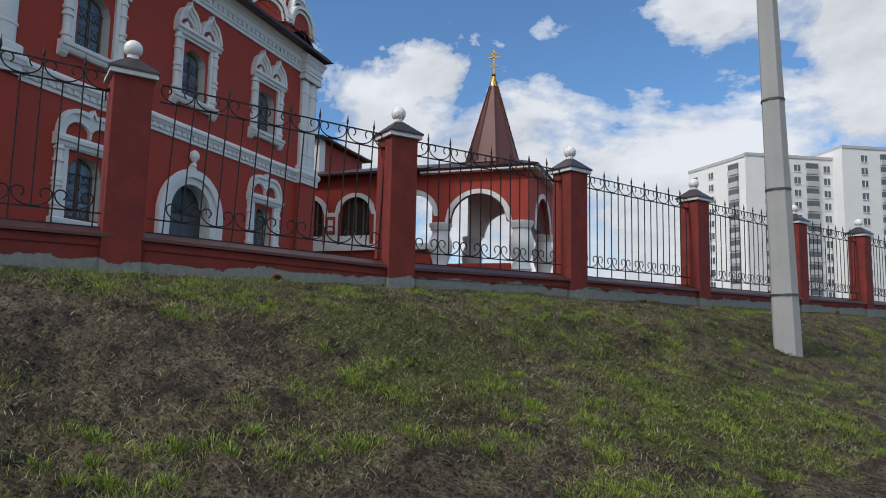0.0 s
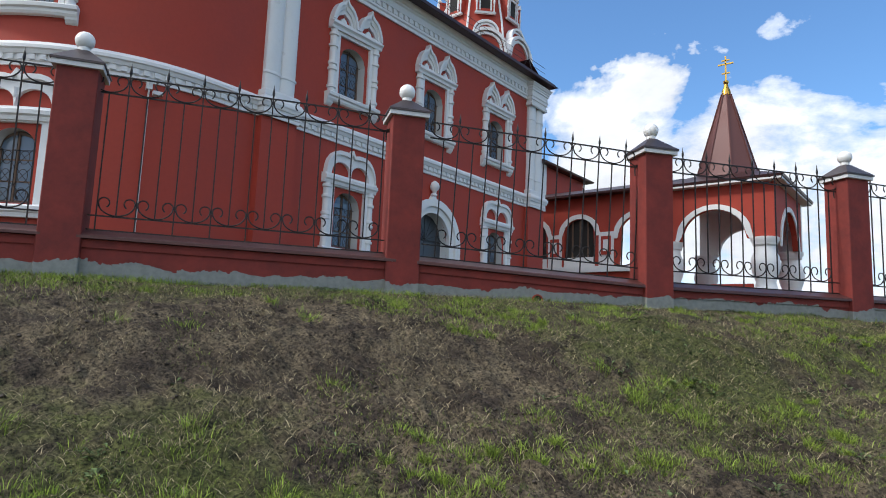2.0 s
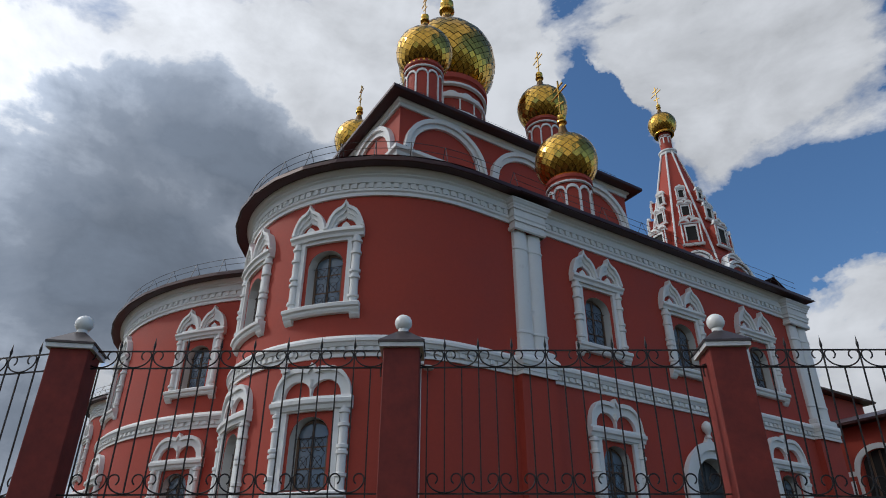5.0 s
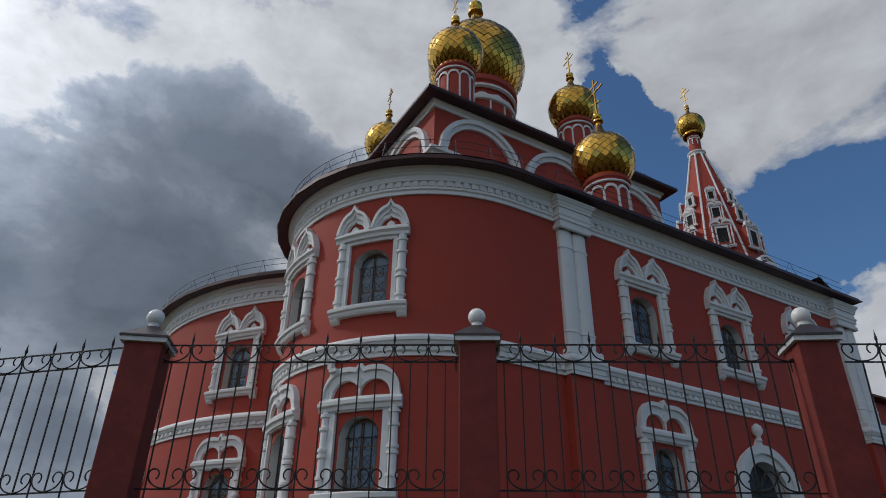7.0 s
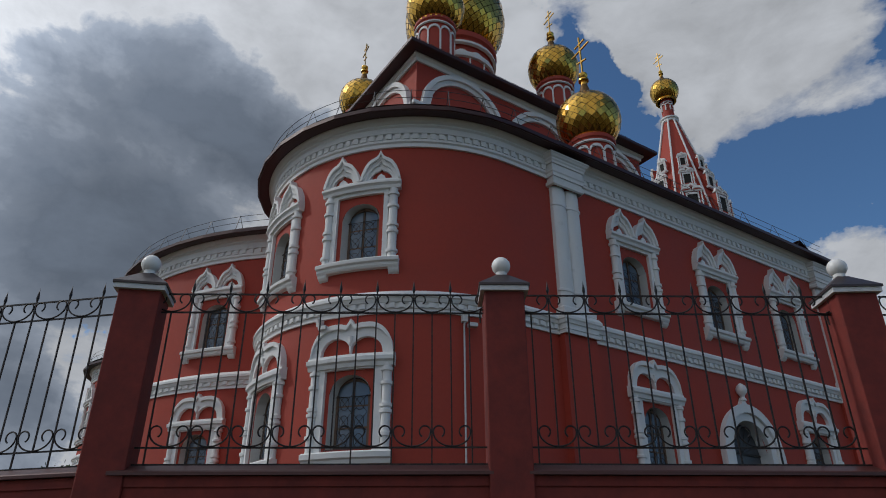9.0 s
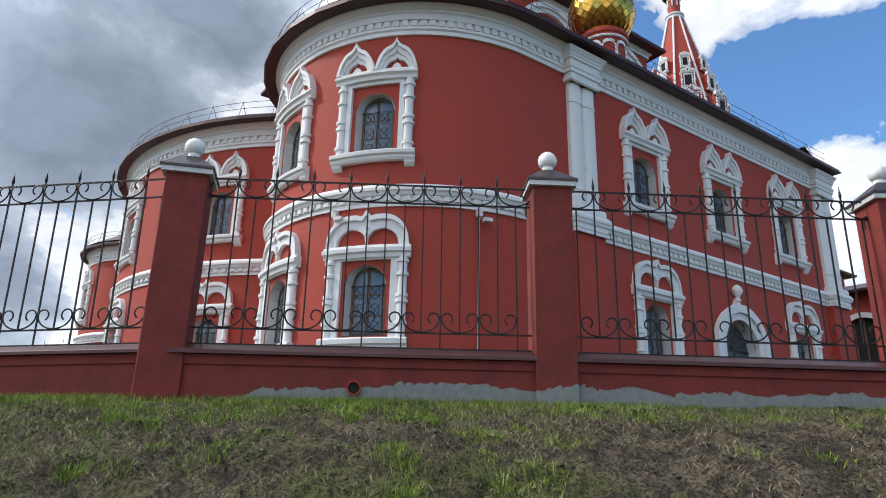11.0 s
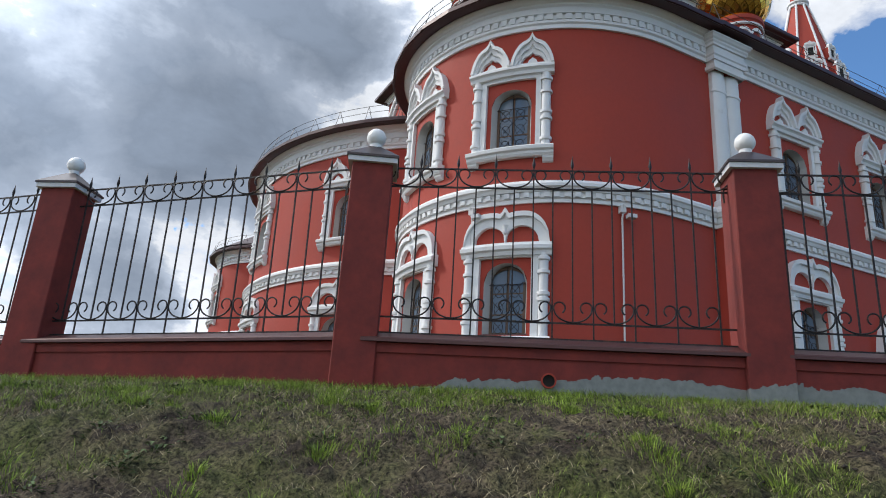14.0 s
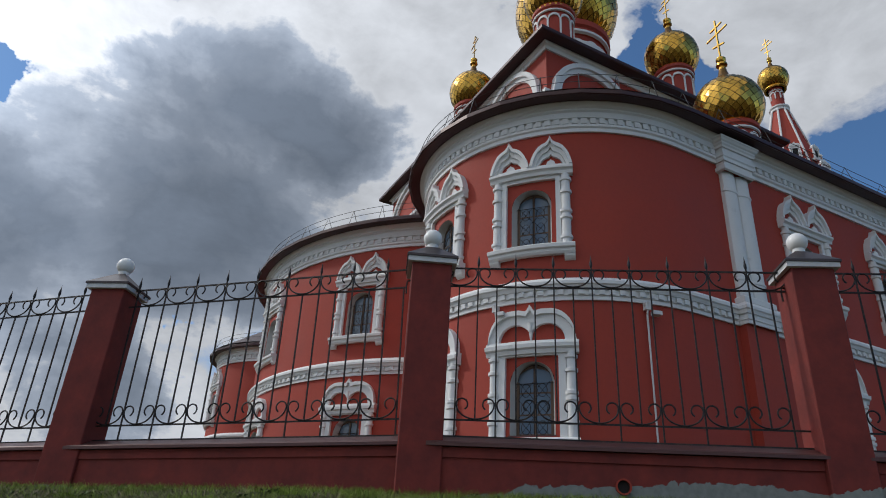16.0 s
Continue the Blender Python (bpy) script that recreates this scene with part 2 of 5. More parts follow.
# bare (-1) and lush (+1) places on the slope: x, y, radius, sign
PATCHES = [(*on_slope(s, d).xy, r, k) for s, d, r, k in (
    (3.3, 2.9, 1.5, -1), (4.2, 4.2, 1.2, -0.7), (0.9, 2.8, 0.9, -0.8), (-1.4, 2.4, 0.8, -0.4), (-3.6, 2.0, 0.4, -0.8), (-7.0, 2.5, 0.6, -0.6), (8.6, 3.4, 0.8, -0.6),
    (9.6, 4.6, 1.7, 0.9), (12.0, 4.6, 2.0, 0.9), (7.2, 2.3, 0.6, 1), (6.9, 4.4, 1.0, 0.8), (-6.2, 1.7, 0.9, 0.9), (-5.7, 4.0, 0.8, 0.9), (1.8, 4.7, 0.9, 0.7), (-4.3, 3.4, 0.7, 0.6), (-2.3, 3.9, 0.6, 0.7))]


def ground_material():
    m = bpy.data.materials.new("worn_turf")
    m.use_nodes = True
    N = Nodes(m.node_tree)
    p = m.node_tree.nodes["Principled BSDF"]
    geo = N.add("ShaderNodeNewGeometry")
    v = geo.outputs["Position"]
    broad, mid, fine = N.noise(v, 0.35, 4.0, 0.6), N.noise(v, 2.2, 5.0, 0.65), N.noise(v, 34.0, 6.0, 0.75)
    # fine also feeds the bump; its hollows go near black, crevice shade in colour
    crumb_shade = N.ramp(fine, [(0.38, 0.0), (0.64, 1.0)])
    soil = N.mix(crumb_shade, (0.009, 0.007, 0.0055), (0.080, 0.060, 0.043))
    dry = N.mix(crumb_shade, (0.010, 0.007, 0.0045), (0.24, 0.19, 0.12))
    green = N.mix(crumb_shade, (0.010, 0.013, 0.004), (0.13, 0.145, 0.04))
    c = N.mix(N.ramp(mid, [(0.40, 0.0), (0.60, 1.0)]), soil, dry)
    for x, y, r, sign in PATCHES:
        far = N.add("ShaderNodeVectorMath")
        far.operation = "DISTANCE"
        flat = N.add("ShaderNodeVectorMath")
        flat.operation = "MULTIPLY"
        N.link(v, flat.inputs[0])
        flat.inputs[1].default_value = (1, 1, 0)
        N.link(flat.outputs[0], far.inputs[0])
        far.inputs[1].default_value = (x, y, 0)
        near = N.math("SUBTRACT", 1.0, N.math("DIVIDE", far.outputs["Value"], r * 1.5), clamp=True)
        broad = N.math("ADD", broad, N.math("MULTIPLY", near, 0.26 * sign if sign < 0 else 0.13 * sign))
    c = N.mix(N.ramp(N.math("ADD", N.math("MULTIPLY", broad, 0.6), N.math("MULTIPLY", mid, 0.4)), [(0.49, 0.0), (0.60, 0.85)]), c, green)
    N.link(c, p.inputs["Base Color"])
    p.inputs["Roughness"].default_value = 0.95
    p.inputs["Specular IOR Level"].default_value = 0.2
    b = N.add("ShaderNodeBump")
    b.inputs["Strength"].default_value, b.inputs["Distance"].default_value = 0.8, 0.03
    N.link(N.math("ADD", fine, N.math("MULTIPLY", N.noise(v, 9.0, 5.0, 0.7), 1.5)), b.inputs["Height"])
    N.link(b.outputs[0], p.inputs["Normal"])
    return m


M_GROUND = ground_material()


def blade_material(name, dark, light, power=1.0):
    m = bpy.data.materials.new(name)
    m.use_nodes = True
    N = Nodes(m.node_tree)
    p = m.node_tree.nodes["Principled BSDF"]
    geo = N.add("ShaderNodeNewGeometry")
    c = N.mix(N.math("POWER", geo.outputs["Random Per Island"], power), dark, light)
    N.link(c, p.inputs["Base Color"])
    p.inputs["Roughness"].default_value = 0.75
    p.inputs["Specular IOR Level"].default_value = 0.28
    return m


M_BLADE = blade_material("green_grass_blades", (0.028, 0.042, 0.008), (0.27, 0.34, 0.065), 1.3)
M_TUFT = blade_material("fresh_grass_tufts", (0.05, 0.075, 0.010), (0.34, 0.46, 0.065), 1.1)
M_STRAW = blade_material("dry_grass_blades", (0.030, 0.024, 0.013), (0.60, 0.50, 0.30), 1.7)


# ---- mesh helpers ----
class MB:
    """Collects vertices and faces; box, lathe, tube and band add to them."""
    def __init__(self):
        self.v, self.f = [], []

    def add(self, verts, faces):
        n = len(self.v)
        self.v += [tuple(p) for p in verts]
        self.f += [tuple(i + n for i in f) for f in faces]
        return self

    def box(self, x0, x1, y0, y1, z0, z1):
        return self.add([(x0, y0, z0), (x1, y0, z0), (x1, y1, z0), (x0, y1, z0), (x0, y0, z1), (x1, y0, z1), (x1, y1, z1), (x0, y1, z1)],
                        [(0, 3, 2, 1), (4, 5, 6, 7), (0, 1, 5, 4), (1, 2, 6, 5), (2, 3, 7, 6), (3, 0, 4, 7)])

    def block(self, u0, u1, z0, z1, w0, w1, n=1):
        """A box along a wall: u along it, w out of it; cut n times along u so that it can bend."""
        for i in range(n):
            a, b = u0 + (u1 - u0) * i / n, u0 + (u1 - u0) * (i + 1) / n
            vs = [(a, w1, z0), (b, w1, z0), (b, w0, z0), (a, w0, z0), (a, w1, z1), (b, w1, z1), (b, w0, z1), (a, w0, z1)]
            fs = [(0, 3, 2, 1), (4, 5, 6, 7), (0, 1, 5, 4), (2, 3, 7, 6)]
            if i == 0:
                fs.append((3, 0, 4, 7))
            if i == n - 1:
                fs.append((1, 2, 6, 5))
            self.add([(x, y, z) for x, y, z in vs], fs)
        return self

    def mould(self, u0, u1, profile, n=6):
        """A moulding: a closed outline of (w, z) drawn along u, with end faces."""
        k = len(profile)
        self.add([(u0 + (u1 - u0) * i / n, w, z) for i in range(n + 1) for w, z in profile],
                 [(i * k + j, (i + 1) * k + j, (i + 1) * k + (j + 1) % k, i * k + (j + 1) % k) for i in range(n) for j in range(k)] + [tuple(range(k)), tuple(range(n * k, n * k + k))])
        return self

    def lathe(self, profile, n=16, centre=(0, 0), a0=0.0, a1=2 * math.pi, out=1.0):
        full = abs(a1 - a0 - 2 * math.pi) < 1e-6
        m = n if full else n + 1
        vs = [(centre[0] + r * math.cos(a0 + (a1 - a0) * i / n), centre[1] + r * math.sin(a0 + (a1 - a0) * i / n), z) for i in range(m) for r, z in profile]
        k = len(profile)
        fs = [(i * k + j, ((i + 1) % m) * k + j, ((i + 1) % m) * k + j + 1, i * k + j + 1) for i in range(n) for j in range(k - 1)]
        return self.add(vs, fs)

    def tube(self, pts, r=0.01, n=5):
        pts = [Vector(p) for p in pts]
        vs, fs = [], []
        for i, p in enumerate(pts):
            d = (pts[min(i + 1, len(pts) - 1)] - pts[max(i - 1, 0)]).normalized()
            a = d.cross(Vector((0, 1, 0.01))).normalized()
            if a.length < 0.5:
                a = d.cross(Vector((1, 0, 0))).normalized()
            b = d.cross(a)
            vs += [p + r * (math.cos(2 * math.pi * j / n) * a + math.sin(2 * math.pi * j / n) * b) for j in range(n)]
        for i in range(len(pts) - 1):
            fs += [(i * n + j, i * n + (j + 1) % n, (i + 1) * n + (j + 1) % n, (i + 1) * n + j) for j in range(n)]
        fs += [tuple(range(n)), tuple(range((len(pts) - 1) * n, len(pts) * n))]
        return self.add(vs, fs)

    def band(self, us, low, high, w0, w1):
        """A solid between two heights over u, from depth w0 to w1."""
        vs, fs = [], []
        for u in us:
            a, b = low(u), max(high(u), low(u) + 1e-4)
            vs += [(u, w1, a), (u, w1, b), (u, w0, a), (u, w0, b)]
        for i in range(len(us) - 1):
            p, q = 4 * i, 4 * i + 4
            fs += [(p, q, q + 1, p + 1), (p + 3, q + 3, q + 2, p + 2), (p + 1, q + 1, q + 3, p + 3), (p + 2, q + 2, q, p)]
        e = 4 * (len(us) - 1)
        fs += [(0, 1, 3, 2), (e + 2, e + 3, e + 1, e)]
        return self.add(vs, fs)

    def sweep(self, path, profile, closed=False):
        """Profile points (w, z) along a path of (x, y, nx, ny), out along the normals."""
        k = len(profile)
        vs = [(x + nx * w, y + ny * w, z) for x, y, nx, ny in path for w, z in profile]
        n = len(path) if closed else len(path) - 1
        fs = [(i * k + j, ((i + 1) % len(path)) * k + j, ((i + 1) % len(path)) * k + j + 1, i * k + j + 1) for i in range(n) for j in range(k - 1)]
        return self.add(vs, fs)

    def moved(self, f):
        self.v = [tuple(f(*p)) for p in self.v]
        return self


def mesh_of(mb, name, mat, smooth=None):
    me = bpy.data.meshes.new(name)
    me.from_pydata(mb.v, [], mb.f)
    me.materials.append(mat)
    bm = bmesh.new()
    bm.from_mesh(me)
    if len(bm.verts) < 4000:
        bmesh.ops.remove_doubles(bm, verts=bm.verts, dist=1e-5)
    bmesh.ops.recalc_face_normals(bm, faces=bm.faces)
    if smooth is not None:
        for f in bm.faces:
            f.smooth = True
        for e in bm.edges:
            if len(e.link_faces) == 2 and e.calc_face_angle(0) > radians(smooth):
                e.smooth = False
    bm.to_mesh(me)
    bm.free()
    return me


def thing(name, at, label, category, group="", turn=0.0, kind=""):
    ob = new(name)
    ob.matrix_basis = pose(*at, 0, 0, turn)
    return tagged(ob, label, category, group, kind)


def part(name, mb, mat, parent, label="", smooth=None, local=False, kind=""):
    """One mesh under a thing or a part; built in world metres, or in the thing's own with local."""
    ob = new(name, mesh_of(mb, name, mat, smooth) if isinstance(mb, MB) else mb)
    ob.parent = parent
    if not local and parent.parent is None:
        ob.matrix_parent_inverse = parent.matrix_basis.inverted()
    return tagged(ob, label, kind=kind)


def put(name, mesh, parent, m):
    """A further object on a shared mesh, placed in its parent's own space."""
    ob = new(name, mesh)
    ob.parent = parent
    ob.matrix_basis = m
    return ob


def frange(a, b, n):
    return [a + (b - a) * i / n for i in range(n + 1)]


# ---- ground ----
PROFILE = [(-400, 2.3), (-3, 2.3), (0.0, 2.24), (0.6, 2.17), (1.5, 1.97), (2.2, 1.78), (2.7, 1.64), (3.5, 1.15), (4.5, 0.80), (5.5, 0.45), (6.4, 0.12), (7.2, 0.0), (14, -0.05), (400, -0.3)]


def ground_z(x, y):
    d = (x - FORG.x) * FNOR.x + (y - FORG.y) * FNOR.y
    z = float(np.interp(d, [p[0] for p in PROFILE], [p[1] for p in PROFILE]))
    s = (x - FORG.x) * FDIR.x + (y - FORG.y) * FDIR.y
    z += float(np.interp(s, [-60, -9, -6, -2, 2, 6, 10, 20, 60], [-0.4, -0.30, -0.19, -0.13, -0.11, -0.05, 0.0, -0.03, -0.05])) * min(1.0, max(0.0, (7.0 - d) / 2.5)) * min(1.0, max(0.0, (d + 8) / 7))
    if -1 < d < 9:
        k = min(1.0, max(0.0, d - 0.4) / 1.5)
        z += k * (0.06 * noise.noise((x * 0.5, y * 0.5, 0.3)) + 0.045 * noise.noise((x * 2.1, y * 2.1, 2.0)) + 0.035 * noise.noise((x * 5.5, y * 5.5, 5.0)) + 0.085 * abs(noise.noise((x * 6.0, y * 6.0, 8.0))) - 0.02 + 0.03 * noise.noise((x * 17.0, y * 17.0, 4.0)))
    return z


def make_ground():
    mb = MB()
    ds = [-900, -300, -120, -60, -30, -12, -5, -2, -0.6] + frange(-0.2, 6.8, 230) + [7.1, 7.4] + [7.7, 8.2, 9.0] + [10, 12, 16, 25, 60, 200, 900]
    ss = [-900, -300, -120, -60, -35, -25, -18] + frange(-11, 13, 780) + [13.5] + frange(14.0, 30, 120) + [33, 38, 50, 80, 150, 400, 900]
    vs = []
    for d in ds:
        for s in ss:
            p = FORG + FDIR * s + FNOR * d
            vs.append((p.x, p.y, ground_z(p.x, p.y)))
    n = len(ss)
    fs = [(i * n + j, i * n + j + 1, (i + 1) * n + j + 1, (i + 1) * n + j) for i in range(len(ds) - 1) for j in range(n - 1)]
    me = bpy.data.meshes.new("ground")
    me.from_pydata(vs, [], fs)
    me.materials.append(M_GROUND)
    me.shade_smooth()
    me.flip_normals() if me.polygons[0].normal.z < 0 else None
    tagged(new("ground", me), "sloping worn lawn with bare soil patches and green tufts", "ground", kind="structure")


make_ground()

# ---- fence: pillars, low wall, iron panels ----
PILLARS = [(-22.0, -11.4, 5.0), (-18.7, -8.0, 5.04), (-15.34, -4.56, 5.15), (-12.14, -1.06, 5.265), (-9.68, 2.85, 5.295), (-7.21, 6.61, 5.285), (-4.57, 9.83, 5.11),
           (-2.18, 13.2, 5.125), (0.27, 17.03, 5.12), (3.1, 21.45, 5.12), (5.49, 24.79, 5.12), (8.0, 28.6, 5.1), (10.5, 32.4, 5.1)]

PILLAR_TURN = {2: 56.0, 3: 67.0}


def make_pillar():
    t = thing("fence_pillar", (0, 0, 0), "square dark-red plastered fence pillar with white globe on dark cap", "fence pillar", "fence pillars")
    s = 0.252
    shaft = MB()
    for a, b, h in ((s, -3.35, -0.46),):
        c = 0.012
        ring = [(-a, -a + c), (-a + c, -a), (a - c, -a), (a, -a + c), (a, a - c), (a - c, a), (-a + c, a), (-a, a - c)]
        shaft.add([(x, y, b) for x, y in ring] + [(x, y, h) for x, y in ring], [(i, (i + 1) % 8, 8 + (i + 1) % 8, 8 + i) for i in range(8)])
    part("shaft", shaft, M_PLINTH, t, local=True)
    part("cap_trim", MB().box(-0.305, 0.305, -0.305, 0.305, -0.465, -0.40), M_TRIM, t, "pale metal cap edge", local=True)
    cap = MB().add([(-0.322, -0.322, -0.40), (0.322, -0.322, -0.40), (0.322, 0.322, -0.40), (-0.322, 0.322, -0.40), (-0.322, -0.322, -0.37), (0.322, -0.322, -0.37), (0.322, 0.322, -0.37), (-0.322, 0.322, -0.37),
                    (-0.07, -0.07, -0.15), (0.07, -0.07, -0.15), (0.07, 0.07, -0.15), (-0.07, 0.07, -0.15)],
                   [(0, 3, 2, 1), (0, 1, 5, 4), (1, 2, 6, 5), (2, 3, 7, 6), (3, 0, 4, 7), (4, 5, 9, 8), (5, 6, 10, 9), (6, 7, 11, 10), (7, 4, 8, 11), (8, 9, 10, 11)])
    part("cap_roof", cap, M_CAP, t, "dark sheet-metal pyramid cap", local=True)
    part("globe_collar", MB().lathe([(0.0, -0.16), (0.075, -0.16), (0.075, -0.10), (0.06, -0.09), (0.0, -0.09)], 14), M_BALL, t, local=True, smooth=40)
    ball = [(0.125 * math.sin(math.pi * i / 12), -0.125 * math.cos(math.pi * i / 12)) for i in range(13)]
    part("globe", MB().lathe(ball, 20), M_BALL, t, "white plastic globe", local=True, smooth=60)
    part("bracket", MB().tube([(-0.25, 0.0, -0.62), (-0.29, 0.0, -0.63), (-0.30, 0.0, -0.70), (-0.295, 0.0, -0.80)], 0.012), M_IRON, t, local=True)
    return t


def fence_angle(i):
    if i in PILLAR_TURN:
        return PILLAR_TURN[i]
    a, b = PILLARS[max(i - 1, 0)], PILLARS[min(i + 1, len(PILLARS) - 1)]
    return math.degrees(math.atan2(b[1] - a[1], b[0] - a[0]))


pillar = make_pillar()
for i, (x, y, z) in enumerate(PILLARS):
    m = pose(x, y, z, 0, 0, fence_angle(i))
    if i == 0:
        pillar.matrix_basis = m
    else:
        copy_thing(pillar, m)

PITCH = 0.475


def scroll_mesh():
    pts = []
    for a in frange(-60, 180, 12):
        pts.append((-0.155 + 0.068 * math.cos(radians(a)), 0, 0.172 + 0.068 * math.sin(radians(a))))
    for a in frange(195, 270, 7):
        pts.append((0.223 * math.cos(radians(a)), 0, 0.172 + 0.172 * math.sin(radians(a))))
    pts += [(-x, y, z) for x, y, z in reversed(pts[:-1])]
    return mesh_of(MB().tube(pts, 0.0105, 5), "scroll", M_IRON, 60)


ROD = 0.0085
ME_SCROLL = scroll_mesh()
ME_SPEAR = mesh_of(MB().box(-ROD, ROD, -ROD, ROD, 2.90, 4.87), "spear_rod", M_IRON)
ME_ROD = mesh_of(MB().box(-ROD, ROD, -ROD, ROD, 2.71, 4.58), "rod", M_IRON)
ME_TIP = mesh_of(MB().lathe([(0.0, 4.85), (0.010, 4.86), (0.020, 4.90), (0.018, 4.93), (0.009, 4.98), (0.0, 5.05)], 6), "spearhead", M_IRON, 60)


def make_panel(a, b):
    ax, ay, az = a
    length = math.hypot(b[0] - ax, b[1] - ay)
    turn = math.degrees(math.atan2(b[1] - ay, b[0] - ax))
    tilt = math.degrees(math.atan2(b[2] - az, length))
    t = thing("iron_fence_panel", (ax, ay, az - 5.25), "black wrought-iron fence panel with spearheads and scrolls", "fence panel", "fence panels")
    t.matrix_basis = pose(ax, ay, az - 5.25, 0, -tilt, turn)
    u0, u1 = 0.22, length - 0.22
    for z, name in ((4.83, "top_rail"), (4.58, "upper_rail"), (2.90, "lower_rail"), (2.71, "bottom_rail")):
        part(name, MB().box(u0 - 0.02, u1 + 0.02, -0.009, 0.009, z - 0.010, z + 0.010), M_IRON, t, local=True)
    n = int((u1 - u0) / PITCH)
    start = (u0 + u1) / 2 - (n - 1) * PITCH / 2
    for i in range(n):
        u = start + i * PITCH
        rod = put("spear_rod", ME_SPEAR, t, pose(u, 0, 0))
        tip = new("spearhead", ME_TIP)
        tip.parent = rod
    for i in range(n + 1):
        u = start + (i - 0.5) * PITCH
        if u0 + 0.01 < u < u1 - 0.01:
            put("rod", ME_ROD, t, pose(u, 0.0, 0))
    for i in range(-1, n):
        u = start + (i + 0.5) * PITCH
        if u0 + 0.1 < u < u1 - 0.1:
            put("scroll", ME_SCROLL, t, pose(u, -0.012, 4.59))
    for i in range(n):
        u = start + i * PITCH
        put("scroll", ME_SCROLL, t, pose(u, -0.012, 2.91))


def make_low_wall(a, b, drain):
    ax, ay, az = a
    length = math.hypot(b[0] - ax, b[1] - ay)
    turn = math.degrees(math.atan2(b[1] - ay, b[0] - ax))
    tilt = math.degrees(math.atan2(b[2] - az, length))
    t = thing("fence_wall", (ax, ay, az - 5.25), "low dark-red fence wall with flaking paint and metal coping", "fence wall", "fence walls")
    t.matrix_basis = pose(ax, ay, az - 5.25, 0, -tilt, turn)
    u0, u1 = 0.12, length - 0.12
    wall = MB()
    for i in range(12):
        p, q = u0 + (u1 - u0) * i / 12, u0 + (u1 - u0) * (i + 1) / 12
        wall.box(p, q, -0.16, 0.16, 1.7, 2.545)
    part("wall", wall, M_PLINTH, t, local=True)
    part("string_course", MB().box(u0, u1, -0.185, 0.185, 2.45, 2.56), M_PLINTH, t, local=True)
    cop = MB()
    prof = [(-0.25, 2.565), (-0.25, 2.60), (-0.235, 2.615), (-0.02, 2.70), (0.02, 2.70), (0.235, 2.615), (0.25, 2.60), (0.25, 2.565)]
    k = len(prof)
    cop.add([(u0, y, z) for y, z in prof] + [(u1, y, z) for y, z in prof], [(i, (i + 1) % k, k + (i + 1) % k, k + i) for i in range(k)] + [tuple(range(k)), tuple(range(k, 2 * k))])
    part("coping", cop, M_COPING, t, "dark brown metal coping", local=True)
    if drain:
        ring = MB()
        c = length * 0.49
        for r0, r1 in ((0.068, 0.085),):
            vs, fs = [], []
            for j in range(16):
                s_, c_ = math.sin(2 * math.pi * j / 16), math.cos(2 * math.pi * j / 16)
                vs += [(c + r0 * c_, -0.161, 2.21 + r0 * s_), (c + r0 * c_, -0.21, 2.21 + r0 * s_), (c + r1 * c_, -0.21, 2.21 + r1 * s_), (c + r1 * c_, -0.161, 2.21 + r1 * s_)]
            for j in range(16):
                p, q = 4 * j, 4 * ((j + 1) % 16)
                fs += [(p, q, q + 1, p + 1), (p + 1, q + 1, q + 2, p + 2), (p + 2, q + 2, q + 3, p + 3)]
            ring.add(vs, fs)
        # flat disc on the wall face, the shade of the hole as dark colour
        part("dark_drain_disc", MB().lathe([(0.0, -0.165), (0.072, -0.165)], 16).moved(lambda x, y, z: (c + x, z, 2.21 + y)), M_DARK, t, local=True)
        part("drain_pipe", ring, M_RED, t, "short round red drain stub", local=True, smooth=40)


for i in range(len(PILLARS) - 1):
    make_panel(PILLARS[i], PILLARS[i + 1])
    make_low_wall(PILLARS[i], PILLARS[i + 1], i % 2 == 1)

# ---- church ----
X0, AX = -16.6, -35.2
APSE = {"a": (-21.71, 8.89, 5.11), "b": (-34.96, 12.31, 10.57), "c": (-52.1, 7.56, 5.11)}
church = thing("church", (AX, 20.0, 2.25), "two-storey red and white plastered church with gilded onion domes", "church")


def flat(y0):
    """Onto the long side wall: u runs along +y, w out towards +x."""
    return lambda u, w, z: (X0 + w, y0 + u, z)


def bent(key, degrees):
    cx, cy, r = APSE[key]

    def f(u, w, z):
        a = radians(degrees) + u / r
        return (cx + (r + w) * math.cos(a), cy + (r + w) * math.sin(a), z)
    return f


def arch_top(half, spring, rise):
    return lambda u: spring + rise * math.sqrt(max(0.0, 1 - min(1.0, abs(u) / half) ** 2))


OPEN_U = (0.57, 9.36, 10.72, 0.46)   # half width, sill, spring, rise
OPEN_L = (0.57, 4.36, 5.68, 0.50)
DOOR = (1.02, 2.3, 5.25, 1.02)


def keel(c, half, base, top):
    """The outline of a keel-shaped gable."""
    pts = [(0.0, 1.0), (0.07, 0.88), (0.16, 0.79), (0.28, 0.735), (0.42, 0.70), (0.60, 0.61), (0.78, 0.44), (0.92, 0.22), (1.0, 0.0)]

    def f(u):
        return base + (top - base) * float(np.interp(min(1.0, abs(u - c) / half), [p[0] for p in pts], [p[1] for p in pts]))
    return f


def ringed_shaft(u, z0, z1, r, w, rings):
    prof = [(r, z0)]
    for z in rings:
        prof += [(r, z - 0.06), (r * 1.35, z - 0.04), (r * 1.35, z + 0.04), (r, z + 0.06)]
    prof.append((r, z1))
    return MB().lathe([(q, z) for q, z in prof], 10, (u, w))


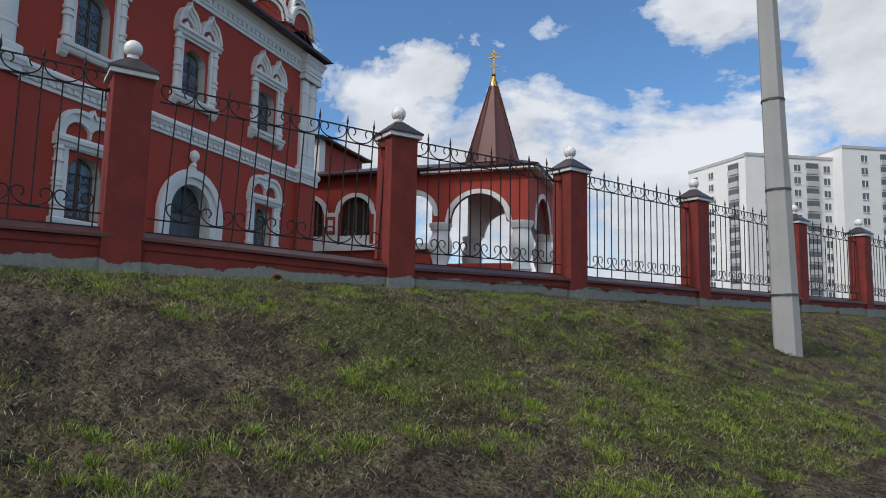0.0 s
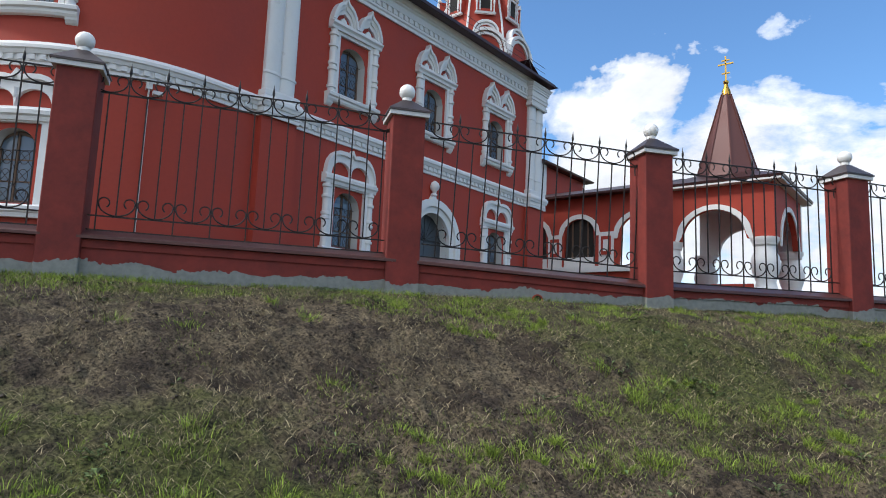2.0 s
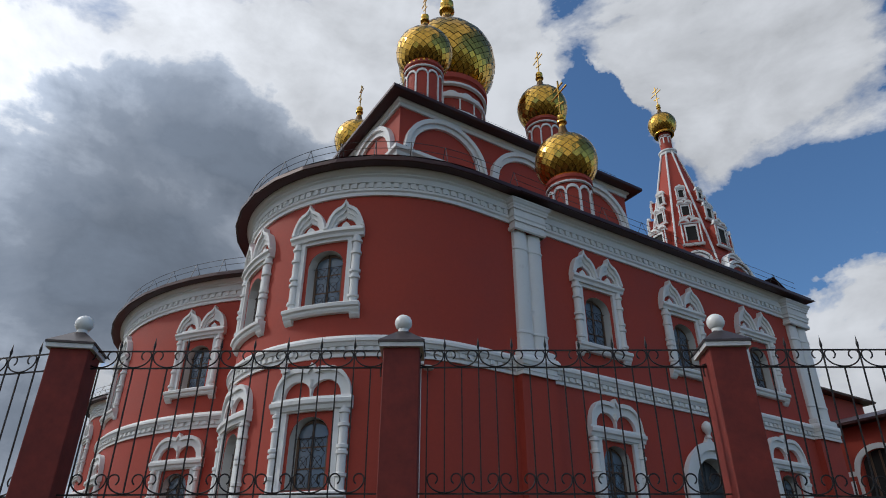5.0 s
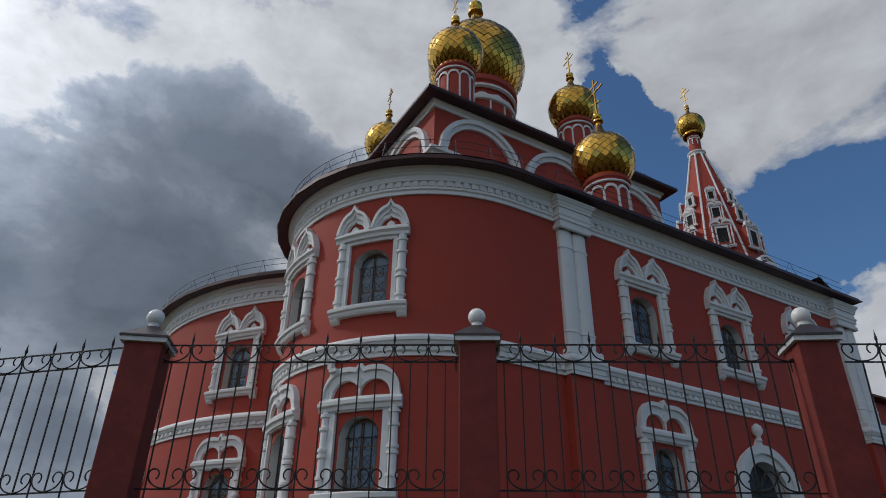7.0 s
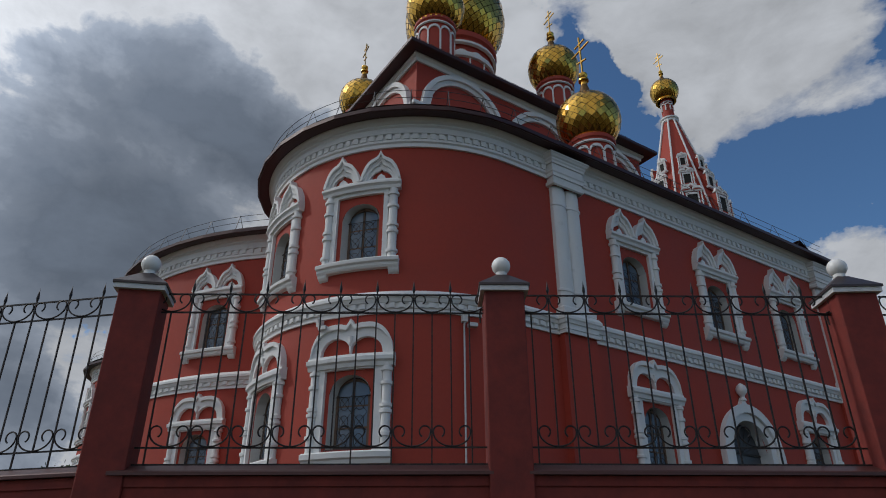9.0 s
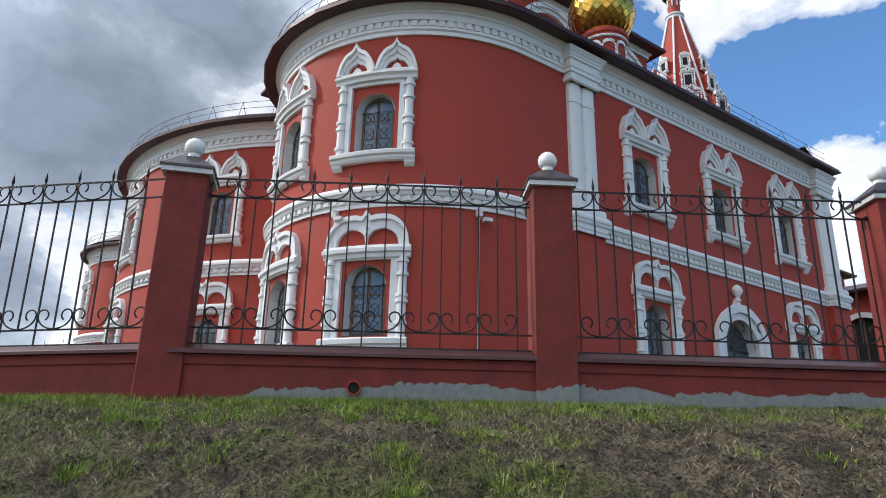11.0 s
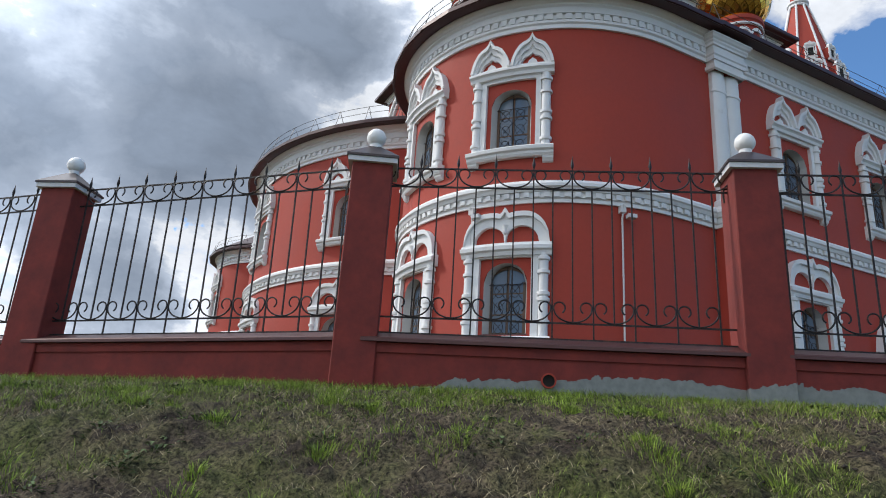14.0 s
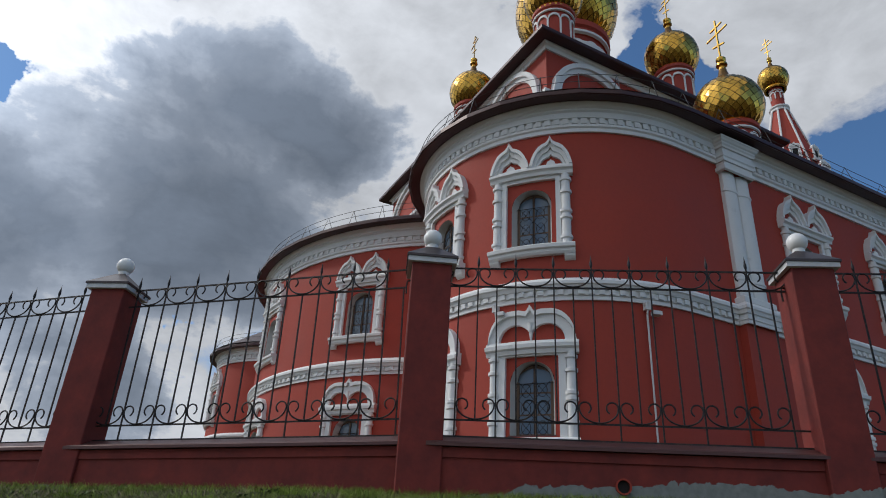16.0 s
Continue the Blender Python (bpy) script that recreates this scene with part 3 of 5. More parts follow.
def glazing(win, f, spec, bars):
    half, sill, spring, rise = spec
    top = arch_top(half, spring, rise)
    us = frange(-half, half, 12)
    out = [(-half, sill)] + [(u, top(u)) for u in us] + [(half, sill)]
    n = len(out)
    mb = MB().add([(u, 0.0, z) for u, z in out] + [(u * 0.86, -0.30, z) for u, z in out], [(i, (i + 1) % n, n + (i + 1) % n, n + i) for i in range(n)])
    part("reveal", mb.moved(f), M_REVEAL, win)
    inner = half * 0.87
    top2 = arch_top(inner, spring, rise - 0.03)
    us2 = frange(-inner, inner, 12)
    fr = MB().band(us2, lambda u: top2(u * 0.86) - 0.075 if abs(u) < inner else spring, top2, -0.31, -0.25)
    fr.block(-inner, -inner + 0.07, sill, spring + 0.05, -0.31, -0.25).block(inner - 0.07, inner, sill, spring + 0.05, -0.31, -0.25)
    fr.block(-inner, inner, sill, sill + 0.08, -0.31, -0.25).block(-0.03, 0.03, sill, spring + rise - 0.06, -0.31, -0.255)
    for k in (1, 2):
        z = sill + (spring + 0.15 - sill) * k / 2.7
        fr.block(-inner, inner, z - 0.02, z + 0.02, -0.305, -0.26)
    part("window_frame", fr.moved(f), M_WOOD, win, "brown wooden arched frame")
    gl = MB().band(us2, lambda u: sill, top2, -0.295, -0.285)
    pane = part("pane", gl.moved(f), M_GLASS, win)
    pane.visible_shadow = False
    gr = MB()
    for s in (-1, 1):
        for k in range(3):
            z = sill + 0.22 + k * 0.46
            u = s * 0.22
            gr.tube([(u + 0.13 * math.cos(a), -0.21, z + 0.17 * math.sin(a)) for a in frange(0, 2 * math.pi, 10)], 0.009, 4)
            gr.tube([(u - 0.2, -0.21, z - 0.22), (u, -0.21, z), (u + 0.2, -0.21, z + 0.22)], 0.008, 4)
            gr.tube([(u + 0.2, -0.21, z - 0.22), (u, -0.21, z), (u - 0.2, -0.21, z + 0.22)], 0.008, 4)
    gr.tube([(0, -0.21, sill), (0, -0.21, spring + rise - 0.03)], 0.011, 4)
    gr.tube([(-half, -0.21, spring), (half, -0.21, spring)], 0.010, 4)
    part("grille", gr.moved(f), M_IRON, win, "dark wrought-iron window grille")
    part("sill_plate", MB().block(-half - 0.03, half + 0.03, sill - 0.03, sill, -0.25, 0.04).moved(f), M_COPING, win)


def step_us(a, b):
    return sorted([-b, -a - 0.001, -a] + frange(-a, a, 6)[1:-1] + [a, a + 0.001, b])


def upper_window(f):
    win = part("window", MB().band(step_us(0.70, 0.84), lambda u: 9.3 if abs(u) > 0.7 else 11.42, lambda u: 11.56, 0.0, 0.10).moved(f), M_WHITE, church,
               "tall arched window in white carved surround with twin peaks")
    rings = (9.55, 10.15, 10.35, 10.95, 11.35)
    for s in (-1, 1):
        part("half_column", ringed_shaft(s * 0.97, 9.3, 11.55, 0.125, 0.06, rings).moved(f), M_WHITE, win, smooth=40)
    part("entablature", MB().mould(-1.18, 1.18, [(0, 11.53), (0.18, 11.53), (0.20, 11.62), (0.24, 11.66), (0.27, 11.68), (0.27, 11.75), (0.20, 11.78), (0.18, 11.83), (0, 11.83)]).moved(f), M_WHITE, win)
    part("sill", MB().mould(-1.18, 1.18, [(0, 9.06), (0.15, 9.06), (0.19, 9.12), (0.19, 9.19), (0.26, 9.22), (0.27, 9.31), (0.22, 9.35), (0, 9.35)]).moved(f), M_WHITE, win)
    for a in (-1.18, 0.90):
        part("console", MB().mould(a, a + 0.28, [(0, 8.90), (0.06, 8.93), (0.12, 9.0), (0.14, 9.07), (0, 9.07)], 2).moved(f), M_WHITE, win)
    for s in (-1, 1):
        c = 0.59 * s
        ped = MB()
        us = sorted(frange(c - 0.585, c + 0.585, 30))
        hi, lo, mid = keel(c, 0.585, 11.83, 12.80), keel(c, 0.33, 11.90, 12.24), keel(c, 0.50, 11.83, 12.66)
        ped.band(us, lambda u: lo(u) if abs(u - c) < 0.33 else 11.83, hi, 0.0, 0.10)
        mid2 = keel(c, 0.42, 11.83, 12.46)
        ped.band(us, lambda u: mid2(u) if abs(u - c) < 0.42 else 11.83, hi, 0.101, 0.16)
        ped.band(us, lambda u: mid(u) if abs(u - c) < 0.50 else 11.83, hi, 0.161, 0.24)
        ped.band(frange(c - 0.33, c + 0.33, 12), lambda u: 11.83, lambda u: 11.90, 0.0, 0.10)
        part("gable", ped.moved(f), M_WHITE, win)
        rec = MB().band(frange(c - 0.32, c + 0.32, 12), lambda u: 11.901, lambda u: max(lo(u) - 0.002, 11.905), 0.0, 0.012)
        part("gable_recess", rec.moved(f), M_RED, win)
        bud = MB().band(frange(c - 0.13, c + 0.13, 8), lambda u: 11.901, keel(c, 0.13, 11.92, 12.08), 0.0, 0.09)
        part("gable_bud", bud.moved(f), M_WHITE, win)
    glazing(win, f, OPEN_U, 2)
    return win


def lower_window(f):
    win = part("window", MB().band(step_us(0.68, 0.86), lambda u: 4.25 if abs(u) > 0.68 else 6.30, lambda u: 6.40, 0.0, 0.10).moved(f), M_WHITE, church, "arched window in white surround with twin rounded crest")
    rings = (4.65, 5.2, 5.35, 5.9, 6.25)
    for s in (-1, 1):
        part("half_column", ringed_shaft(s * 0.98, 4.25, 6.45, 0.12, 0.06, rings).moved(f), M_WHITE, win, smooth=40)
    part("shelf", MB().mould(-1.18, 1.18, [(0, 6.34), (0.16, 6.34), (0.19, 6.44), (0.25, 6.48), (0.26, 6.58), (0.19, 6.61), (0.18, 6.67), (0, 6.67)]).moved(f), M_WHITE, win)
    part("sill", MB().mould(-1.15, 1.15, [(0, 3.98), (0.15, 3.98), (0.18, 4.08), (0.23, 4.12), (0.24, 4.24), (0.18, 4.28), (0, 4.28)]).moved(f), M_WHITE, win)

    def hi(u):
        a = min(1.0, abs(abs(u) - 0.47) / 0.66) if abs(u) > 0.47 else 0.0
        dip = 0.07 * max(0.0, 1 - abs(abs(u) - 0.0) / 0.28)
        peak = 0.20 * max(0.0, 1 - abs(u) / 0.10)
        return 6.66 + 0.84 * math.sqrt(max(0.0, 1 - a ** 2.2)) - dip + peak

    def lo(u):
        a = abs(abs(u) - 0.42) / 0.43
        return 6.72 + 0.42 * math.sqrt(max(0.0, 1 - a * a)) if a < 1 and abs(u) > 0.025 else 6.66
    us = frange(-1.13, 1.13, 60)
    part("crest", MB().band(us, lambda u: lo(u), hi, 0.0, 0.12).band(us, lambda u: max(lo(u), hi(u) - 0.13), hi, 0.121, 0.20).moved(f), M_WHITE, win)
    part("pendant", MB().lathe([(0.0, 6.90), (0.04, 6.93), (0.06, 6.99), (0.045, 7.05), (0.08, 7.15)], 8, (0.0, 0.12)).moved(f), M_WHITE, win, smooth=40)
    glazing(win, f, OPEN_L, 2)
    return win


def holed_wall(f, u0, u1, z0, z1, holes, step):
    """A wall face with arched openings: holes are (u, spec)."""
    us = set(frange(u0, u1, max(1, int(round((u1 - u0) / step)))))
    for c, (half, sill, spring, rise) in holes:
        us |= set(c + x for x in frange(-half, half, 12))
    us = sorted(u for u in us if u0 - 1e-6 <= u <= u1 + 1e-6)
    mb = MB()
    for a, b in zip(us, us[1:]):
        if b - a < 1e-5:
            continue
        m = (a + b) / 2
        cuts = []
        for c, (half, sill, spring, rise) in holes:
            if abs(m - c) < half:
                top = arch_top(half, spring, rise)
                cuts.append((sill, top(a - c), top(b - c)))
        za, zb = z0, z0
        for sill, ta, tb in sorted(cuts):
            mb.add([(a, 0, za), (b, 0, zb), (b, 0, sill), (a, 0, sill)], [(0, 1, 2, 3)])
            za, zb = ta, tb
        mb.add([(a, 0, za), (b, 0, zb), (b, 0, z1), (a, 0, z1)], [(0, 1, 2, 3)])
    return mb.moved(f)


SIDE_W, SIDE_L = [14.15, 18.54, 22.98], [14.25, 23.1]
A_WIN, B_WIN, C_WIN = [-50.6, -87.9], [-53.3, -86.3, -122.0], [-88.0, -135.0]
ZB, ZT = 2.0, 14.0
DOOR_Y = 18.65
y_start = APSE["a"][1]
holes = [(y, OPEN_U) for y in SIDE_W] + [(y, OPEN_L) for y in SIDE_L] + [(DOOR_Y, DOOR)]
part("side_wall", holed_wall(lambda u, w, z: (X0 + w, u, z), y_start, 26.88, ZB, ZT, holes, 1.2), M_RED, church, smooth=30)
part("end_wall", MB().add([(X0, 26.88, ZB), (-40, 26.88, ZB), (-40, 26.88, ZT), (X0, 26.88, ZT)], [(0, 1, 2, 3)]), M_RED, church)
# added dark sheet behind the openings, the unlit inside put into its colour
part("dark_wall_backing", MB().add([(X0 - 0.5, 9, ZB), (X0 - 0.5, 27, ZB), (X0 - 0.5, 27, ZT), (X0 - 0.5, 9, ZT)], [(0, 1, 2, 3)]), M_DARK, church)


def apse_wall(key, a0, a1, wins):
    cx, cy, r = APSE[key]
    hs = [(radians(d) * r, OPEN_U) for d in wins] + [(radians(d) * r, OPEN_L) for d in wins]
    f = lambda u, w, z: (cx + (r + w) * math.cos(u / r), cy + (r + w) * math.sin(u / r), z)
    part("apse_wall", holed_wall(f, radians(a0) * r, radians(a1) * r, ZB, ZT, hs, 0.22 if r < 8 else 0.35), M_RED, church, smooth=30)
    # added dark sheet behind the apse windows, coloured as interior shade
    part("dark_apse_backing", MB().lathe([(r - 0.6, ZB), (r - 0.6, ZT)], 40, (cx, cy), radians(a0), radians(a1)), M_DARK, church)


apse_wall("a", -185, 0, A_WIN)
apse_wall("b", -165, -20, B_WIN)
apse_wall("c", -190, 5, C_WIN)
for y in SIDE_W:
    upper_window(flat(y))
for y in SIDE_L:
    lower_window(flat(y))
for key, wins in (("a", A_WIN), ("b", B_WIN), ("c", C_WIN)):
    for d in wins:
        upper_window(bent(key, d))
        lower_window(bent(key, d))


def path_of(coarse=1):
    """The outline of the walls as (x, y, nx, ny) runs; coarse gives the facets of the sheet-metal eave."""
    def arc(key, a0, a1, n):
        cx, cy, r = APSE[key]
        return [(cx + r * math.cos(radians(a)), cy + r * math.sin(radians(a)), math.cos(radians(a)), math.sin(radians(a))) for a in frange(a0, a1, n // coarse)]
    xa = APSE["a"][0] + APSE["a"][2]
    side = [(X0, y, 1, 0) for y in (10.45, 26.88)]
    run_a = arc("a", -185, 0, 64) + [(xa, 10.45, 1, 0)]
    corner = [(X0, 26.88, 0, 1), (-24.0, 26.88, 0, 1)]
    return [side, run_a, arc("b", -165, -20, 80), arc("c", -190, 5, 50), corner]


RUNS = path_of()
CORNICE = [(0.0, 12.98), (0.07, 12.98), (0.07, 13.10), (0.12, 13.14), (0.12, 13.22), (0.06, 13.23), (0.06, 13.42), (0.14, 13.43), (0.14, 13.50), (0.19, 13.55), (0.19, 13.60), (0.26, 13.64), (0.30, 13.70), (0.34, 13.73), (0.34, 13.77), (0.0, 13.77)]
BELT = [(0.0, 7.76), (0.06, 7.76), (0.06, 7.86), (0.10, 7.88), (0.05, 7.90), (0.05, 8.04), (0.12, 8.05), (0.16, 8.14), (0.20, 8.17), (0.20, 8.25), (0.10, 8.36), (0.0, 8.40)]
EAVE = [(0.10, 13.765), (0.68, 13.74), (0.72, 13.71), (0.76, 13.73), (0.76, 13.86), (0.71, 13.90), (0.2, 14.20), (-1.2, 14.95)]


def dentils(run, z0, z1, w0, w1, step, width):
    mb = MB()
    for (x0, y0, nx0, ny0), (x1, y1, nx1, ny1) in zip(run, run[1:]):
        ln = math.hypot(x1 - x0, y1 - y0)
        count = max(1, int(round(ln / step)))
        for i in range(count):
            k = (i + 0.5) / count
            x, y, nx, ny = x0 + (x1 - x0) * k, y0 + (y1 - y0) * k, nx0 + (nx1 - nx0) * k, ny0 + (ny1 - ny0) * k
            tx, ty = -ny, nx
            vs = [(x + tx * s * width / 2 + nx * w, y + ty * s * width / 2 + ny * w, z) for z in (z0, z1) for s, w in ((-1, w0), (1, w0), (1, w1), (-1, w1))]
            mb.add(vs, [(0, 1, 2, 3), (4, 5, 6, 7), (0, 1, 5, 4), (1, 2, 6, 5), (2, 3, 7, 6), (3, 0, 4, 7)])
    return mb


LIFTS = (0.16, 0.12, 0.16, 0.10, 0.16)
lift = lambda prof, k: [(w, z + (k if z > 13.45 else 0.0)) for w, z in prof]
for i, run in enumerate(RUNS):
    part("cornice", MB().sweep(run, lift(CORNICE, LIFTS[i])), M_WHITE, church, "white moulded cornice", smooth=25)
    part("cornice_dentil_course", dentils(run, 13.235, 13.415, 0.05, 0.135, 0.30, 0.17), M_WHITE, church, kind="stuff")
    part("belt_course", MB().sweep(run, BELT), M_WHITE, church, "white moulded string course", smooth=25)
    part("belt_dentil_course", dentils(run, 7.905, 8.035, 0.04, 0.11, 0.28, 0.15), M_WHITE, church, kind="stuff")
for i, run in enumerate(path_of(4)):
    part("eave", MB().sweep(run, lift(EAVE, LIFTS[i])), M_ROOF, church, "dark brown metal eave")


def pilaster(y0, y1):
    """A white double pilaster with capital, on a red pier below the belt."""
    p = part("pilaster", MB().box(X0 - 0.1, X0 + 0.10, y0 + 0.04, y1 - 0.04, 8.45, 12.7), M_WHITE, church, "white paired half-column pilaster")
    w = (y1 - y0) / 4
    for c in (y0 + w * 1.02, y1 - w * 1.02):
        prof = [(w * 0.9, 8.45)]
        for z in (9.15, 12.05):
            prof += [(w * 0.9, z - 0.05), (w * 1.05, z - 0.03), (w * 1.05, z + 0.03), (w * 0.9, z + 0.05)]
        prof.append((w * 0.9, 12.7))
        part("half_column", MB().lathe(prof, 14, (X0 + 0.10, c)).moved(lambda x, y, z: (X0 + 0.10 + (x - X0 - 0.10) * 0.42, y, z)), M_WHITE, p, smooth=40)
    run = [(X0, y0, 0, -1), (X0 + 0.28, y0, 0.7, -0.7), (X0 + 0.28, y1, 0.7, 0.7), (X0, y1, 0, 1)]
    part("capital", MB().sweep(run, [(0.0, 12.66), (0.08, 12.70), (0.08, 12.82), (0.02, 12.86)] + [(0.9 * a + 0.03, z) for a, z in CORNICE]), M_WHITE, p)
    part("base_block", MB().sweep(run, [(0.0, 8.40)] + [(a, z) for a, z in ((0.06, 8.40), (0.06, 8.55), (0.0, 8.6))]), M_WHITE, p)
    part("belt_block", MB().sweep(run, [(0.9 * a + 0.03, z) for a, z in BELT] + [(-0.3, 8.41)]), M_WHITE, p)
    part("pier", MB().box(X0 - 0.05, X0 + 0.24, y0 - 0.04, y1 + 0.04, ZB, 7.8), M_RED, p)


pilaster(10.52, 11.72)
pilaster(25.50, 26.83)

# side door
dw = part("door", MB().band(frange(-1.55, 1.55, 40), lambda u: max(2.3, arch_top(1.02, 5.25, 1.02)(u)) if abs(u) < 1.02 else 2.3,
                            lambda u: 5.1 + 1.62 * math.sqrt(max(0, 1 - (u / 1.56) ** 2)) + 0.35 * max(0.0, 1 - abs(u) / 0.3) ** 1.5, 0.0, 0.16).moved(flat(DOOR_Y)), M_WHITE, church,
          "dark arched double door in white stepped arch")
part("outer_arch", MB().band(frange(-1.62, 1.62, 40), lambda u: 5.1 + 1.42 * math.sqrt(max(0, 1 - (u / 1.36) ** 2)) if abs(u) < 1.36 else 2.3,
                             lambda u: 5.1 + 1.70 * math.sqrt(max(0, 1 - (u / 1.625) ** 2)), 0.161, 0.26).moved(flat(DOOR_Y)), M_WHITE, dw)
part("finial", MB().lathe([(0.0, 6.9), (0.12, 6.95), (0.07, 7.05), (0.09, 7.12), (0.17, 7.22), (0.19, 7.32), (0.15, 7.44), (0.06, 7.52), (0.0, 7.55)], 12, (0.0, 0.14)).moved(flat(DOOR_Y)), M_WHITE, dw, smooth=40)
part("door_leaf", MB().band(frange(-1.02, -0.01, 12), lambda u: 2.3, arch_top(1.02, 5.25, 1.02), -0.36, -0.30).moved(flat(DOOR_Y)), M_DOOR, dw)
part("door_leaf", MB().band(frange(0.01, 1.02, 12), lambda u: 2.3, arch_top(1.02, 5.25, 1.02), -0.36, -0.30).moved(flat(DOOR_Y)), M_DOOR, dw)
fan = MB()
for a in frange(20, 160, 6):
    fan.tube([(0, -0.27, 5.25), (0.95 * math.cos(radians(a)), -0.27, 5.25 + 0.95 * math.sin(radians(a)))], 0.012, 4)
for z in (3.4, 4.3, 5.25):
    fan.block(-1.0, 1.0, z - 0.03, z + 0.03, -0.30, -0.26)
part("door_ironwork", fan.moved(flat(DOOR_Y)), M_IRON, dw)
o = [(-1.02, 2.3)] + [(u, arch_top(1.02, 5.25, 1.02)(u)) for u in frange(-1.02, 1.02, 16)] + [(1.02, 2.3)]
part("door_reveal", MB().add([(u, 0, z) for u, z in o] + [(u, -0.36, z) for u, z in o], [(i, i + 1, len(o) + i + 1, len(o) + i) for i in range(len(o) - 1)]).moved(flat(DOOR_Y)), M_WHITE, dw)

# downpipes with small floodlight at the top
for deg in (-17.9, -61.3):
    f = bent("a", deg)
    pipe = part("downpipe", MB().tube([f(0, 0.10, 2.4), f(0, 0.10, 7.4), f(0, 0.14, 7.55), f(0, 0.20, 7.75)], 0.024, 8), M_PIPE, church, "pale grey downpipe")
    part("pipe_head", MB().block(-0.07, 0.07, 7.55, 7.74, 0.03, 0.19).moved(f), M_PIPE, pipe)
    part("floodlight", MB().block(0.08, 0.30, 7.40, 7.50, 0.12, 0.30).moved(f), M_TRIM, pipe)

# roofs of the low volume
rf = MB()
rf.add([(X0 + 0.62, 8.75, 14.1), (X0 + 0.62, 27.5, 14.1), (-26.2, 27.5, 17.2), (-26.2, 8.75, 17.2)], [(0, 1, 2, 3)])
rf.add([(X0 + 0.62, 27.5, 14.1), (-55, 27.5, 14.1), (-55, 20, 17.2), (-26.2, 20, 17.2)], [(0, 1, 2, 3)])
for key in "abc":
    cx, cy, r = APSE[key]
    rf.lathe([(r + 0.62, 14.12), (1.0 if key != "b" else 3.0, 17.2 if key != "b" else 18.5)], 48, (cx, cy), radians(-180), 0.05)
part("aisle_roof", rf, M_ROOF, church, smooth=30)


def roof_rail(run, w, z):
    """Snow rail: small trestles with two wires."""
    mb = MB()
    pts = []
    for (x0, y0, nx0, ny0), (x1, y1, nx1, ny1) in zip(run, run[1:]):
        ln = math.hypot(x1 - x0, y1 - y0)
        k = max(1, int(ln / 0.5))
        pts += [((x0 + (x1 - x0) * i / k) + nx0 * w, (y0 + (y1 - y0) * i / k) + ny0 * w, nx0, ny0) for i in range(k)]
    for h in (0.55, 0.28):
        mb.tube([(x, y, z + h) for x, y, _, _ in pts], 0.012, 4)
    for x, y, nx, ny in pts[::4]:
        mb.tube([(x + nx * 0.2, y + ny * 0.2, z - 0.12), (x, y, z + 0.58), (x - nx * 0.3, y - ny * 0.3, z + 0.1)], 0.013, 4)
    part("snow_rail", mb, M_RAIL, church, "thin steel snow rail")


for i, run in enumerate(RUNS[:4]):
    roof_rail(run, 0.45, 14.22)

# ---- main cube with its row of blind gables ----
CX0, CX1, CY0, CY1, CD = -44.6, -25.9, 11.1, 27.6, -0.38
part("cube_wall", MB().box(CX0, CX1, CY0, CY1, 13.5, 26.0 + CD), M_RED, church)


def blind_arch(f, c, r, z):
    us = frange(c - r, c + r, 30)
    inner = r - 0.52
    hi = lambda u: z + math.sqrt(max(0.0, r * r - (u - c) ** 2))
    lo = lambda u: z + math.sqrt(max(0.0, inner * inner - (u - c) ** 2)) if abs(u - c) < inner else z
    mid = lambda u: z + math.sqrt(max(0.0, (r - 0.25) ** 2 - (u - c) ** 2)) if abs(u - c) < r - 0.25 else z
    part("blind_gable", MB().band(us, lo, hi, -0.02, 0.16).band(us, mid, hi, 0.161, 0.30).moved(f), M_WHITE, church, "white round blind gable")


east = lambda u, w, z: (u, CY0 - w, z)
south = lambda u, w, z: (CX1 + w, u, z)
for c in (13.9, 19.35, 24.8):
    blind_arch(south, c, 2.6, 22.9 + CD)
for c in (-29.0, -35.2, -41.4):
    blind_arch(east, c, 2.75, 22.9 + CD)
ring = [(CX1, CY1, 1, 1), (CX1, CY0, 1, -1), (CX0, CY0, -1, -1), (CX0, CY1, -1, 1)]
part("cube_cornice", MB().sweep(ring, [(w, z + CD) for w, z in ((0.0, 25.55), (0.1, 25.55), (0.12, 25.75), (0.25, 25.85), (0.25, 26.0))], True), M_WHITE, church)
part("cube_string", MB().sweep(ring, [(w, z + CD) for w, z in ((0.0, 22.25), (0.15, 22.3), (0.2, 22.5), (0.35, 22.6), (0.35, 22.8), (0.1, 22.9), (0.0, 22.9))], True), M_WHITE, church)
part("cube_roof", MB().sweep(ring, [(w, z + CD) for w, z in ((0.2, 25.95), (0.80, 25.92), (0.85, 25.98), (0.85, 26.15), (-5.0, 28.6))], True), M_ROOF, church, "dark brown hipped roof")
rr = [(CX0, CY1 - 0.1, 0, 0), (CX0, CY0, -0.7, -0.7), (CX1, CY0, 0.7, -0.7), (CX1, CY1, 0.7, 0.7)]
roof_rail(rr[1:], 0.3, 26.35 + CD)


